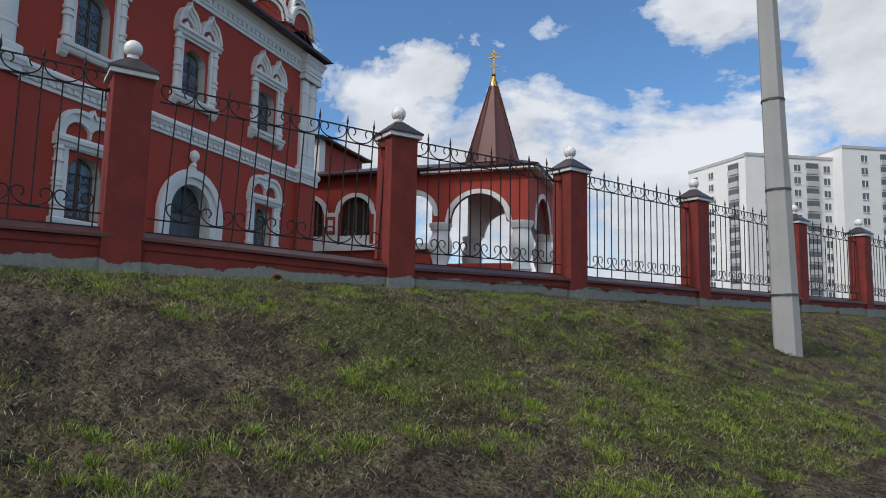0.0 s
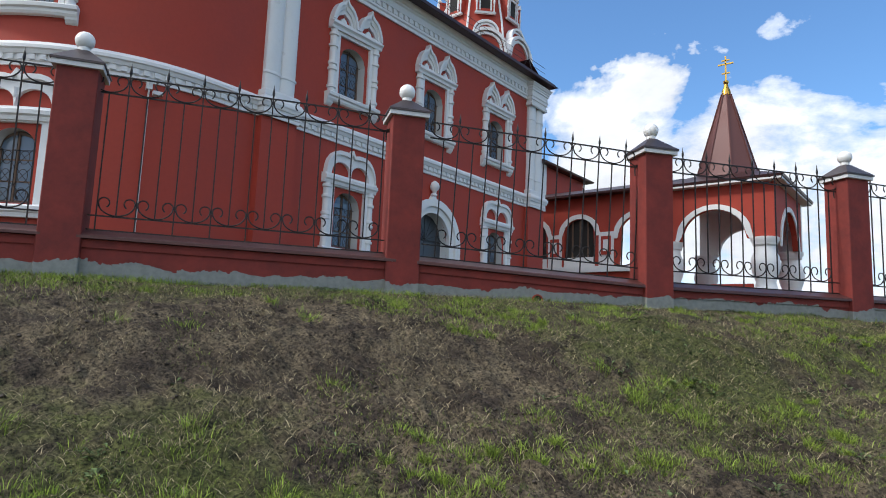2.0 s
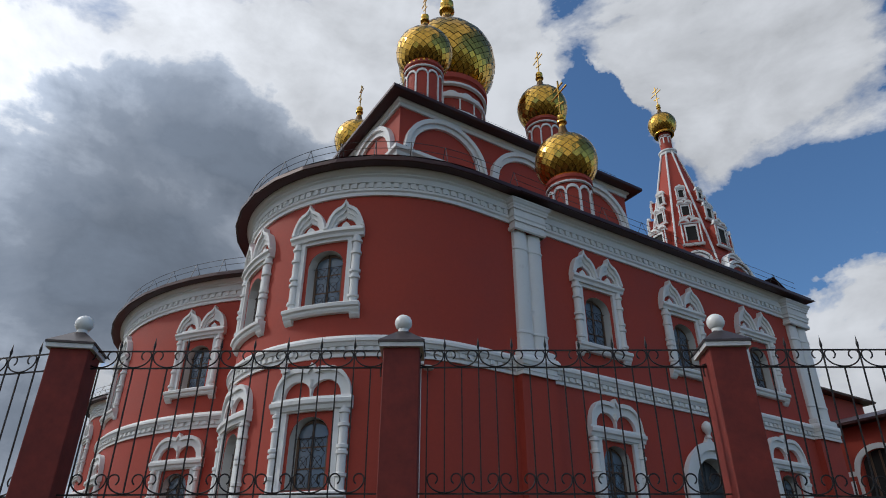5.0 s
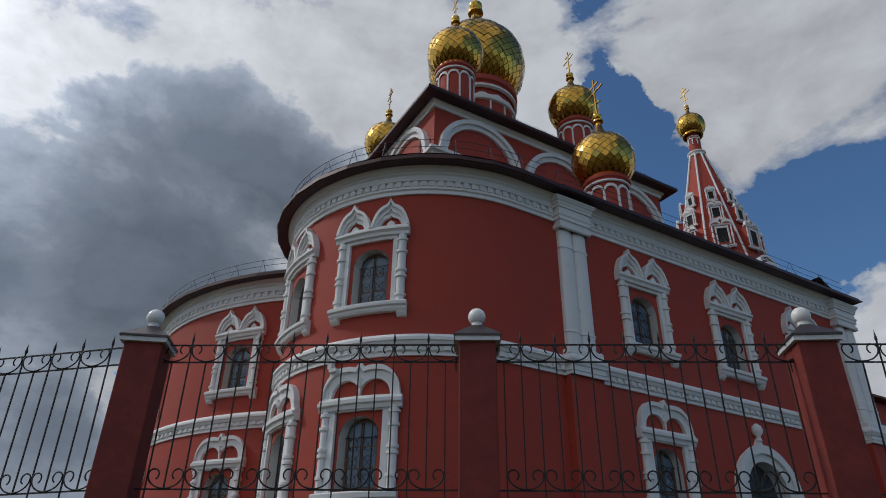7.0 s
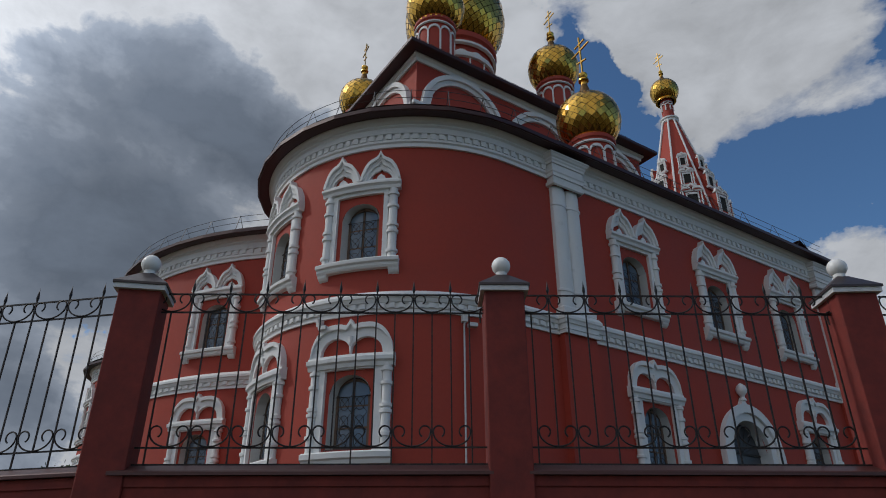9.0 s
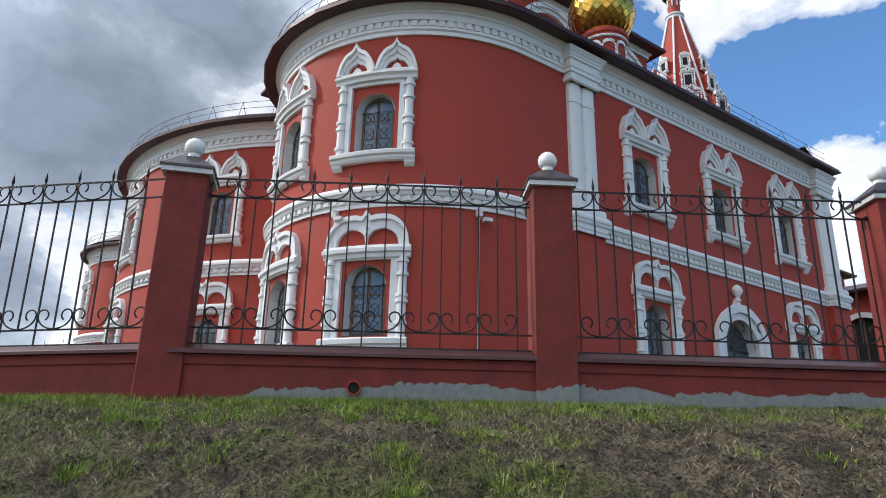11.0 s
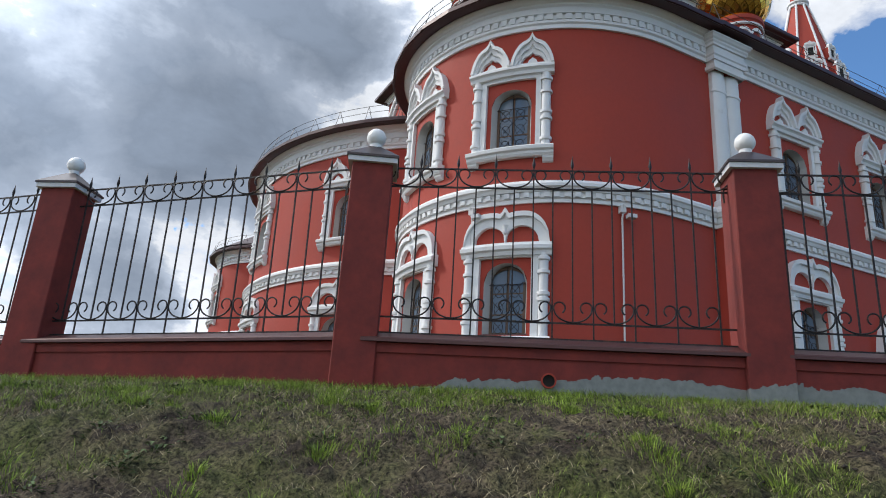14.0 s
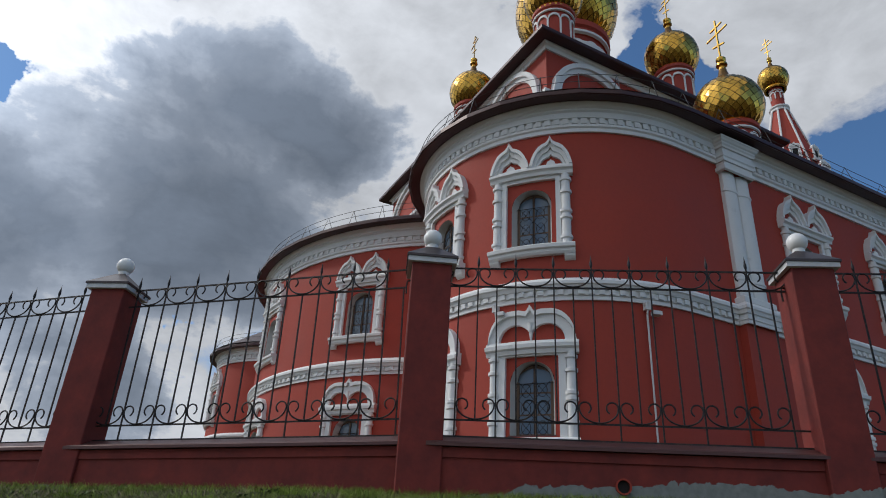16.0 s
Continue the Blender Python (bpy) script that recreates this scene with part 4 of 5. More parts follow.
def onion(x, y, z, r, drum_r, drum_z0, cross_top, turn=0.0, arches=10):
    """A gilded onion dome of staggered plates on a red drum, with a cross."""
    prof = [(0.58, -0.84), (0.80, -0.64), (0.94, -0.37), (1.0, -0.05), (0.98, 0.22), (0.89, 0.48), (0.73, 0.70), (0.53, 0.86), (0.34, 0.97), (0.24, 1.08), (0.18, 1.22), (0.13, 1.40), (0.09, 1.62)]
    zs, rs = [p[1] for p in prof], [p[0] for p in prof]
    rad = lambda h: r * float(np.interp(h, zs, rs))
    core = MB().lathe([(0.985 * r * a, z + r * b) for a, b in prof], 24, (x, y))
    dome = part("dome", core, M_SEAM, church, "gilded onion dome of diamond plates", smooth=50)
    scales = MB()
    n = 22 if r < 3 else 36
    rows = 14 if r < 3 else 22
    step = 1.75 / rows
    for j in range(rows):
        h0, h1, hm = -0.80 + j * step, -0.80 + (j + 2) * step, -0.80 + (j + 1) * step
        for i in range(n):
            a = turn + 2 * math.pi * (i + 0.5 * (j % 2)) / n
            da = math.pi / n * 0.93
            lift = 1.0 + random.uniform(0.004, 0.02)
            q = [(a, h0 + 0.01), (a + da, hm), (a, h1 - 0.01), (a - da, hm)]
            vs = [(x + rad(h) * lift * math.cos(b), y + rad(h) * lift * math.sin(b), z + r * h) for b, h in q]
            scales.add(vs, [(0, 1, 2, 3)])
    part("gilt_plating", scales, M_GOLD, dome, kind="stuff")
    part("neck", MB().lathe([(0.14 * r, z + 1.3 * r), (0.10 * r, z + 1.6 * r), (0.17 * r, z + 1.64 * r), (0.17 * r, z + 1.70 * r), (0.08 * r, z + 1.74 * r), (0.15 * r, z + 1.84 * r), (0.15 * r, z + 1.92 * r), (0.05 * r, z + 2.02 * r), (0.0, z + 2.03 * r)], 12, (x, y)), M_GOLD, dome, smooth=40)
    part("gilt_ring", MB().lathe([(0.60 * r, z - 0.98 * r), (0.72 * r, z - 0.95 * r), (0.72 * r, z - 0.90 * r), (0.64 * r, z - 0.86 * r), (0.70 * r, z - 0.82 * r), (0.62 * r, z - 0.78 * r)], 24, (x, y)), M_GOLD, dome, smooth=40)
    zc = z + 1.98 * r
    H = cross_top - zc
    t = 0.015 * H
    cr = MB().box(-t, t, -t, t, 0, H).box(-0.17 * H, 0.17 * H, -t, t, 0.80 * H, 0.80 * H + 2 * t).box(-0.30 * H, 0.30 * H, -t, t, 0.62 * H, 0.62 * H + 2 * t)
    k = 0.16 * H
    cr.add([(-k, -t, 0.36 * H), (k, -t, 0.26 * H), (k, t, 0.26 * H), (-k, t, 0.36 * H), (-k, -t, 0.36 * H + 2 * t), (k, -t, 0.26 * H + 2 * t), (k, t, 0.26 * H + 2 * t), (-k, t, 0.36 * H + 2 * t)],
           [(0, 3, 2, 1), (4, 5, 6, 7), (0, 1, 5, 4), (1, 2, 6, 5), (2, 3, 7, 6), (3, 0, 4, 7)])
    c, s = math.cos(CROSS_TURN), math.sin(CROSS_TURN)
    part("cross", cr.moved(lambda a, b, d: (x + a * c - b * s, y + a * s + b * c, zc + d)), M_GOLD, dome)
    zt = z - 0.95 * r
    drum = part("drum", MB().lathe([(drum_r, drum_z0), (drum_r, zt - 0.25 * r), (drum_r * 1.08, zt - 0.22 * r), (drum_r * 1.08, zt - 0.1 * r), (drum_r * 1.14, zt - 0.06 * r), (drum_r * 1.14, zt + 0.06 * r), (0.0, zt + 0.08 * r)], 28, (x, y)), M_RED, church, "red drum with white arcade", smooth=40)
    hw = math.pi / arches
    top = zt - 0.35 * r
    f = lambda u, w, zz: (x + (drum_r + w) * math.cos(u / drum_r), y + (drum_r + w) * math.sin(u / drum_r), zz)
    half = hw * drum_r
    for i in range(arches):
        cu = 2 * math.pi * i / arches * drum_r
        one = MB().band(frange(cu - half, cu + half, 10), lambda u: top - half + 0.85 * math.sqrt(max(0.0, (half * 0.82) ** 2 - (u - cu) ** 2)) if abs(u - cu) < half * 0.82 else top - half - 0.05,
                        lambda u: top - half + math.sqrt(max(0.0, half ** 2 - (u - cu) ** 2)) + 0.06, 0.0, 0.07)
        one.block(cu - half - 0.05, cu - half + 0.05, drum_z0, top - half, 0.0, 0.08)
        part("blind_arch", one.moved(f), M_WHITE, drum)
    part("drum_ring", MB().lathe([(drum_r * 1.05, zt - 0.24 * r), (drum_r * 1.12, zt - 0.22 * r), (drum_r * 1.12, zt - 0.17 * r), (drum_r * 1.05, zt - 0.15 * r)], 28, (x, y)), M_WHITE, drum, smooth=40)


CROSS_TURN = radians(-9)
onion(-21.5, 18.35, 21.60, 1.56, 1.02, 14.8, 27.1)
onion(-30.5, 25.5, 34.98, 1.85, 1.2, 27.0, 40.9)
onion(-30.45, 15.12, 34.95, 1.9, 1.2, 27.0, 40.8)
onion(-40.55, 15.05, 34.2, 1.75, 1.2, 27.0, 40.0)
onion(-40.6, 25.5, 35.2, 1.85, 1.2, 27.0, 40.6)
for z in (31.6, 33.4, 35.0):
    part("drum_band", MB().lathe([(2.75, z - 0.25), (2.93, z - 0.2), (2.97, z), (2.93, z + 0.2), (2.75, z + 0.25)], 32, (-35.35, 20.1)), M_WHITE, church, smooth=40)
onion(-35.35, 20.1, 40.4, 3.85, 2.75, 27.5, 52.0, arches=14)

# ---- refectory and bell tower behind ----
part("refectory_wall", MB().box(-46, -30, 26.89, 40.0, 2.0, 12.9), M_RED, church)
part("rear_wall", MB().box(-45, -27.8, 46.2, 54.0, 2.0, 16.2), M_RED, church)
part("rear_pilaster", MB().box(-28.5, -27.6, 46.0, 46.9, 4.0, 16.2), M_WHITE, church)
part("rear_roof", MB().sweep([(-27.8, 54, 1, 1), (-27.8, 46.2, 1, -1), (-45, 46.2, -1, -1), (-45, 54, -1, 1)], [(0.1, 16.2), (0.7, 16.2), (0.75, 16.35), (-3.5, 18.0)], True), M_ROOF, church)
part("refectory_roof", MB().sweep([(-30, 40, 1, 1), (-30, 26.89, 1, -1), (-46, 26.89, -1, -1), (-46, 40, -1, 1)], [(0.1, 12.9), (0.7, 12.9), (0.75, 13.05), (-6.0, 15.6)], True), M_ROOF, church)

TX, TY = -35.95, 47.05
tower = thing("bell_tower", (TX, TY, 2.25), "tent-roofed red and white octagonal bell tower with gilded dome", "bell tower")


def octagon(r, z, off=22.5):
    return [(TX + r * math.cos(radians(off + 45 * i)), TY + r * math.sin(radians(off + 45 * i)), z) for i in range(8)]


def oct_solid(levels):
    mb = MB()
    for r, z in levels:
        mb.v += octagon(r, z)
    for k in range(len(levels) - 1):
        mb.f += [(8 * k + i, 8 * k + (i + 1) % 8, 8 * k + 8 + (i + 1) % 8, 8 * k + 8 + i) for i in range(8)]
    return mb


part("shaft", oct_solid([(4.75, 2.0), (4.75, 27.3)]), M_RED, tower)
TENT = [(4.35, 27.3), (3.95, 29.6), (0.66, 42.9)]
part("tent_roof", oct_solid(TENT), M_RED, tower, "red tent roof with white ribs")
tent_r = lambda z: 3.95 + (0.66 - 3.95) * (z - 29.6) / (42.9 - 29.6)
for i in range(8):
    a = radians(22.5 + 45 * i)
    part("rib", MB().tube([(TX + (r + 0.05) * math.cos(a), TY + (r + 0.05) * math.sin(a), z) for r, z in TENT], 0.10, 6), M_WHITE, tower, smooth=60)
part("neck", MB().lathe([(0.62, 42.8), (0.56, 45.0)], 16, (TX, TY)), M_RED, tower, smooth=40)
part("neck_ring", MB().lathe([(0.6, 42.5), (0.82, 42.6), (0.82, 42.8), (0.92, 42.9), (0.92, 43.05), (0.6, 43.15)], 16, (TX, TY)), M_WHITE, tower, smooth=40)


def dormer(face, z, w, h):
    """A small window housing on a face of the tent."""
    a = radians(45 * face)
    c22 = math.cos(radians(22.5))
    front = tent_r(z - h * 0.1) * c22 + 0.25

    def f(u, d, zz):
        return (TX + (front + d) * math.cos(a) - u * math.sin(a), TY + (front + d) * math.sin(a) + u * math.cos(a), zz)
    half = w / 2
    back = -(front - tent_r(z + h) * c22) - 0.15
    body = part("dormer", MB().block(-half, half, z, z + h, back, 0.0).moved(f), M_RED, tower, "small white-framed tent window")
    # solid block, no hollow: the shade inside is its dark colour
    part("dark_opening_block", MB().block(-half * 0.52, half * 0.52, z + h * 0.2, z + h * 0.86, -0.05, 0.012).moved(f), M_DARK, body)
    fr = MB().band(sorted([-half * 0.66, -half * 0.521, -half * 0.52, half * 0.52, half * 0.521, half * 0.66]), lambda u: z + h * 0.12 if abs(u) > half * 0.5205 else z + h * 0.86, lambda u: z + h * 0.95, 0.0, 0.09)
    part("frame", fr.moved(f), M_WHITE, body)
    for s in (-1, 1):
        part("colonnette", MB().lathe([(0.06, z + 0.05), (0.06, z + h * 0.4), (0.10, z + h * 0.45), (0.10, z + h * 0.55), (0.06, z + h * 0.6), (0.06, z + h)], 8, (s * half * 0.92, 0.05)).moved(f), M_WHITE, body)
    part("sill", MB().mould(-half * 1.1, half * 1.1, [(-0.1, z - 0.12), (0.14, z - 0.12), (0.2, z + 0.06), (-0.1, z + 0.06)], 1).moved(f), M_WHITE, body)
    part("lintel", MB().mould(-half * 1.12, half * 1.12, [(-0.2, z + h), (0.10, z + h), (0.14, z + h + 0.10), (-0.2, z + h + 0.10)], 1).moved(f), M_WHITE, body)
    zt = z + h + 0.12
    for s in (-1, 1):
        c = s * half * 0.55
        q = half * 0.55
        part("gable", MB().band(frange(c - q, c + q, 10), lambda u: zt + max(0.0, math.sqrt(max(0.0, q * q - (u - c) ** 2)) * 0.8 - 0.13), lambda u: zt + math.sqrt(max(0.0, q * q - (u - c) ** 2)) * 0.95 + 0.02, -0.1, 0.1).moved(f), M_WHITE, body)
    part("gable_top", MB().band(frange(-q, q, 10), lambda u: zt + q * 0.75 + max(0.0, (q - abs(u)) * 0.75 - 0.13), lambda u: zt + q * 0.75 + (q - abs(u)) * 0.9 + 0.02, -0.12, 0.08).moved(f), M_WHITE, body)


for face in range(8):
    dormer(face, 30.3, 1.7, 2.1)
    dormer(face, 33.5, 1.2, 1.4)
    dormer(face, 35.9, 0.85, 1.1)
    a = radians(45 * face)
    for r0, z0, q, n in ((4.75, 26.6, 1.85, 0), (4.4, 28.1, 1.2, 1)):
        f = lambda u, d, zz: (TX + (r0 * 0.955 + d) * math.cos(a) - u * math.sin(a), TY + (r0 * 0.955 + d) * math.sin(a) + u * math.cos(a), zz)
        g = part("round_gable", MB().band(frange(-q, q, 20), lambda u: z0 + math.sqrt(max(0.0, (q * 0.86) ** 2 - u * u)) if abs(u) < q * 0.86 else z0 - 0.3, lambda u: z0 + math.sqrt(max(0.0, q * q - u * u)) + 0.02, -0.3, 0.35).moved(f), M_WHITE, tower)
        part("gable_step", MB().band(frange(-q * 0.8, q * 0.8, 20), lambda u: z0 + math.sqrt(max(0.0, (q * 0.68) ** 2 - u * u)) if abs(u) < q * 0.68 else z0 - 0.3, lambda u: z0 + math.sqrt(max(0.0, (q * 0.8) ** 2 - u * u)) + 0.02, -0.3, 0.2).moved(f), M_WHITE, g)
        part("gable_field", MB().band(frange(-q * 0.86, q * 0.86, 20), lambda u: z0 - 0.3, lambda u: z0 + math.sqrt(max(0.0, (q * 0.86) ** 2 - u * u)), -0.3, 0.05).moved(f), M_RED, g)

church_parent = church
church = tower
onion(TX, TY, 46.65, 1.42, 0.56, 44.0, 51.9, arches=8)
church = church_parent
# the tower stands well behind the nave: set out about the point where the walk passes
grow = Matrix.Translation((-2.7, -2.0, 1.5)) @ Matrix.Scale(1.28, 4) @ Matrix.Translation((2.7, 2.0, -1.5))
tower.matrix_basis = grow @ tower.matrix_basis

# ---- porch and gallery ----
porch = thing("porch", (-12.4, 44.5, 2.25), "red porch with white arches, fat white columns and tent roof", "porch")
PY, PE = 42.0, 11.7


def arcade_wall(f, u0, u1, z0, z1, arches, name, mat):
    """A wall over arches: arches are (centre, half, spring)."""
    us = set(frange(u0, u1, 10))
    for c, hw, sp in arches:
        us |= set(c + x for x in frange(-hw, hw, 16))
    us = sorted(u for u in us if u0 - 1e-6 <= u <= u1 + 1e-6)

    def low(u):
        z = z0
        for c, hw, sp in arches:
            if abs(u - c) < hw:
                z = max(z, sp + math.sqrt(max(0.0, hw * hw - (u - c) ** 2)) * 0.95)
        return z
    part(name, MB().band(us, low, lambda u: z1, -0.35, 0.0).moved(f), mat, porch)
    for c, hw, sp in arches:
        part("arch_band", MB().band(frange(c - hw - 0.38, c + hw + 0.38, 24), lambda u: sp + math.sqrt(max(0.0, hw * hw - (u - c) ** 2)) * 0.95 if abs(u - c) < hw else sp - 0.1,
                                    lambda u: sp - 0.05 + math.sqrt(max(0.0, (hw + 0.38) ** 2 - (u - c) ** 2)) * 0.95, 0.0, 0.08).moved(f), M_WHITE, porch)


front = lambda u, w, z: (u, PY - w, z)
sidef = lambda u, w, z: (-9.3 + w, u, z)
backf = lambda u, w, z: (u, 50.4 + w, z)
arcade_wall(front, -16.15, -9.3, 8.3, PE, [(-12.85, 1.98, 8.35)], "front_wall", M_RED)
arcade_wall(sidef, 42.352, 50.048, 8.3, PE, [(46.3, 2.6, 8.0)], "flank_wall", M_RED)
arcade_wall(backf, -16.15, -9.3, 8.3, PE, [(-12.85, 1.98, 8.35)], "rear_wall", M_WHITE)
for x, y in ((-15.65, 42.4), (-9.95, 42.4), (-9.95, 49.8), (-15.65, 49.8)):
    part("column", MB().lathe([(0.62, 4.6), (0.62, 5.0), (0.72, 5.1), (0.62, 5.3), (0.55, 5.6), (0.72, 6.1), (0.84, 6.6), (0.78, 7.1), (0.60, 7.5), (0.58, 7.75), (0.70, 7.85), (0.70, 7.98), (0.8, 8.1), (0.8, 8.3), (0.0, 8.3)], 20, (x, y)), M_WHITE, porch, "fat white baluster column", smooth=40)
part("floor", MB().box(-16.6, -8.9, 41.6, 50.8, 2.0, 4.6), M_RED, porch)
part("parapet", MB().box(-15.0, -10.6, 42.0, 42.3, 4.6, 5.5), M_RED, porch)
part("soffit", MB().box(-16.9, -8.75, 41.4, 51.0, PE, PE + 0.12), M_WHITE, porch)
part("hip_roof", MB().sweep([(-9.3, 50.4, 1, 1), (-9.3, 42.0, 1, -1), (-16.15, 42.0, -1, -1), (-16.15, 50.4, -1, 1)], [(0.2, PE + 0.12), (0.62, PE + 0.12), (0.66, PE + 0.28), (-1.9, PE + 1.3)], True), M_ROOF, porch)
tent = MB()
tcx, tcy = -12.6, 44.6
for r, z in ((2.0, PE + 0.9), (0.26, 18.6)):
    tent.v += [(tcx + r * math.cos(radians(22.5 + 45 * i)), tcy + r * math.sin(radians(22.5 + 45 * i)), z) for i in range(8)]
tent.f += [(i, (i + 1) % 8, 8 + (i + 1) % 8, 8 + i) for i in range(8)]
part("tent_roof", tent, M_BRICK_TENT, porch, "red-brown octagonal sheet tent roof")
for i in range(8):
    a = radians(22.5 + 45 * i)
    part("seam", MB().tube([(tcx + 2.02 * math.cos(a), tcy + 2.02 * math.sin(a), PE + 0.9), (tcx + 0.3 * math.cos(a), tcy + 0.28 * math.sin(a), 18.6)], 0.05, 4), M_BRICK_TENT, porch)
part("tip", MB().lathe([(0.32, 18.5), (0.28, 18.85), (0.18, 19.05), (0.12, 19.3), (0.18, 19.4), (0.18, 19.52), (0.0, 19.65)], 12, (tcx, tcy)), M_GOLD, porch, smooth=40)
t_ = 0.045
cz = 19.55
crs = MB().box(-t_, t_, -t_, t_, 0, 1.75).box(-0.5, 0.5, -t_, t_, 1.15, 1.24).box(-0.26, 0.26, -t_, t_, 1.42, 1.50).box(-0.26, 0.26, -t_, t_, 0.5, 0.58)
part("cross", crs.moved(lambda x, y, z: (tcx + x, tcy + y, cz + z)), M_GOLD, porch)

arcade_wall(front, -29.5, -16.16, 6.9, 11.9, [(-25.9, 1.25, 9.2), (-22.1, 1.25, 9.2), (-17.6, 1.55, 8.9)], "gallery_wall", M_RED)
part("gallery_base", MB().box(-29.5, -16.16, 42.0, 42.35, 2.0, 6.9), M_RED, porch)
part("gallery_ledge", MB().box(-29.5, -16.16, 41.8, 42.1, 6.5, 6.92), M_WHITE, porch)
for c in (-27.8, -24.0, -20.0):
    p = part("gallery_pier", MB().box(c - 0.55, c + 0.55, 41.93, 42.05, 6.92, 9.3), M_WHITE, porch)
    part("panel", MB().box(c - 0.36, c + 0.36, 41.88, 41.93, 7.7, 9.0), M_RED, p)
    part("panel_frame", MB().box(c - 0.2, c + 0.2, 41.86, 41.88, 7.95, 8.75), M_WHITE, p)
for c in (-25.9, -22.1):
    bal = MB().box(c - 1.2, c + 1.2, 42.05, 42.2, 6.92, 7.6)
    part("balustrade", bal, M_WHITE, porch)
    # dark box in place of glazing, interior shade put into its colour
    wnd = part("gallery_window", MB().box(c - 1.2, c + 1.2, 42.25, 42.30, 7.6, 10.4), M_DARK, porch)
    for x in (-0.6, 0.0, 0.6):
        part("mullion", MB().box(c + x - 0.05, c + x + 0.05, 42.18, 42.25, 7.6, 10.3), M_WOOD, wnd)
part("gallery_roof", MB().add([(-29.5, 41.2, 12.05), (-16.16, 41.2, 12.05), (-16.16, 46.5, 13.6), (-29.5, 46.5, 13.6), (-29.5, 41.2, 11.9), (-16.16, 41.2, 11.9), (-16.16, 46.5, 11.9), (-29.5, 46.5, 11.9)],
                              [(0, 1, 2, 3), (0, 4, 5, 1), (4, 7, 6, 5), (1, 5, 6, 2), (3, 7, 4, 0)]), M_ROOF, porch)

# ---- street pole ----
PX, PYY = 1.88, 14.3
pole = thing("street_pole", (PX, PYY, ground_z(PX, PYY) - 0.2), "tapered grey concrete street pole with steel bands", "pole")
mb = MB()
base = ground_z(PX, PYY) - 0.3
for r, z in ((0.265, base), (0.262, base + 0.4), (0.17, base + 11.0)):
    mb.v += [(PX + r * math.cos(radians(22.5 + 45 * i)), PYY + r * math.sin(radians(22.5 + 45 * i)), z) for i in range(8)]
for k in range(2):
    mb.f += [(8 * k + i, 8 * k + (i + 1) % 8, 8 * k + 8 + (i + 1) % 8, 8 * k + 8 + i) for i in range(8)]
part("post", mb, M_CONCRETE, pole)
for z in (2.25, 4.35, 6.2):
    r = 0.262 - 0.0087 * (z - base) + 0.012
    part("band", MB().lathe([(r - 0.02, z - 0.02), (r, z - 0.02), (r, z + 0.02), (r - 0.02, z + 0.02)], 16, (PX, PYY)), M_RAIL, pole)

pole.matrix_basis = pole.matrix_basis @ pose(0, 0, 0, 0, -1.3, 0)

# ---- distant flats ----
flats = thing("apartment_building", (14, 165, 0.0), "white multi-storey apartment block with loggias", "building")
M_FLAT = material("pale_facade_panels", (0.80, 0.79, 0.77), 0.8, vary=0.06, scale=0.15, grain=0.8, bump=0.0)
M_PANE = material("dark_far_window", (0.10, 0.12, 0.14), 0.2, vary=0.4, scale=0.3, bump=0.0)
M_LOGGIA = material("grey_loggia_panel", (0.48, 0.47, 0.46), 0.6, vary=0.2, scale=0.3, bump=0.0)
P1, P2, P3 = Vector((2.1, 174, 0)), Vector((13.8, 159, 0)), Vector((46.5, 176, 0))
ME_PANE = mesh_of(MB().box(-0.75, 0.75, -0.02, 0.10, -0.75, 0.75), "window", M_PANE)
ME_FRAME = mesh_of(MB().box(-0.9, 0.9, -0.12, -0.03, -0.9, -0.76).box(-0.05, 0.05, -0.1, -0.021, -0.75, 0.75), "frame", M_FLAT)
ME_LOG = mesh_of(MB().box(-1.5, 1.5, -0.5, 0.2, -1.3, -0.1).box(-1.5, 1.5, -0.45, 0.2, 1.1, 1.3), "loggia", M_LOGGIA)
ME_LOGP = mesh_of(MB().box(-1.4, 1.4, -0.4, 0.1, -0.1, 1.1), "loggia_glazing", M_PANE)


def facade(a, b, height, columns, z0=0.0):
    d = (b - a).normalized()
    n = Vector((d.y, -d.x, 0))
    turn = math.degrees(math.atan2(d.y, d.x))
    q = [a, b, b - n * 12, a - n * 12]
    mb = MB().add([(p.x, p.y, z0) for p in q] + [(p.x, p.y, height) for p in q] , [(0, 1, 5, 4), (1, 2, 6, 5), (2, 3, 7, 6), (3, 0, 4, 7), (4, 5, 6, 7)])
    w = part("facade", mb, M_FLAT, flats)
    part("parapet", MB().add([(p.x + n.x * 0.15, p.y + n.y * 0.15, height) for p in q] + [(p.x + n.x * 0.15, p.y + n.y * 0.15, height + 0.7) for p in q], [(0, 1, 5, 4), (1, 2, 6, 5), (2, 3, 7, 6), (3, 0, 4, 7), (4, 5, 6, 7)]), M_LOGGIA, flats)
    for u, kind in columns:
        z = height - 2.2
        while z > 3:
            p = a + d * u
            m = pose(p.x + n.x * 0.06, p.y + n.y * 0.06, z, 0, 0, turn)
            if kind == "w":
                o1 = new("window", ME_PANE)
                o1.parent, o1.matrix_parent_inverse, o1.matrix_basis = flats, flats.matrix_basis.inverted(), m
                o2 = new("frame", ME_FRAME)
                o2.parent = o1
            else:
                o1 = new("loggia", ME_LOG)
                o1.parent, o1.matrix_parent_inverse, o1.matrix_basis = flats, flats.matrix_basis.inverted(), m
                o2 = new("glazing", ME_LOGP)
                o2.parent = o1
            z -= 2.9


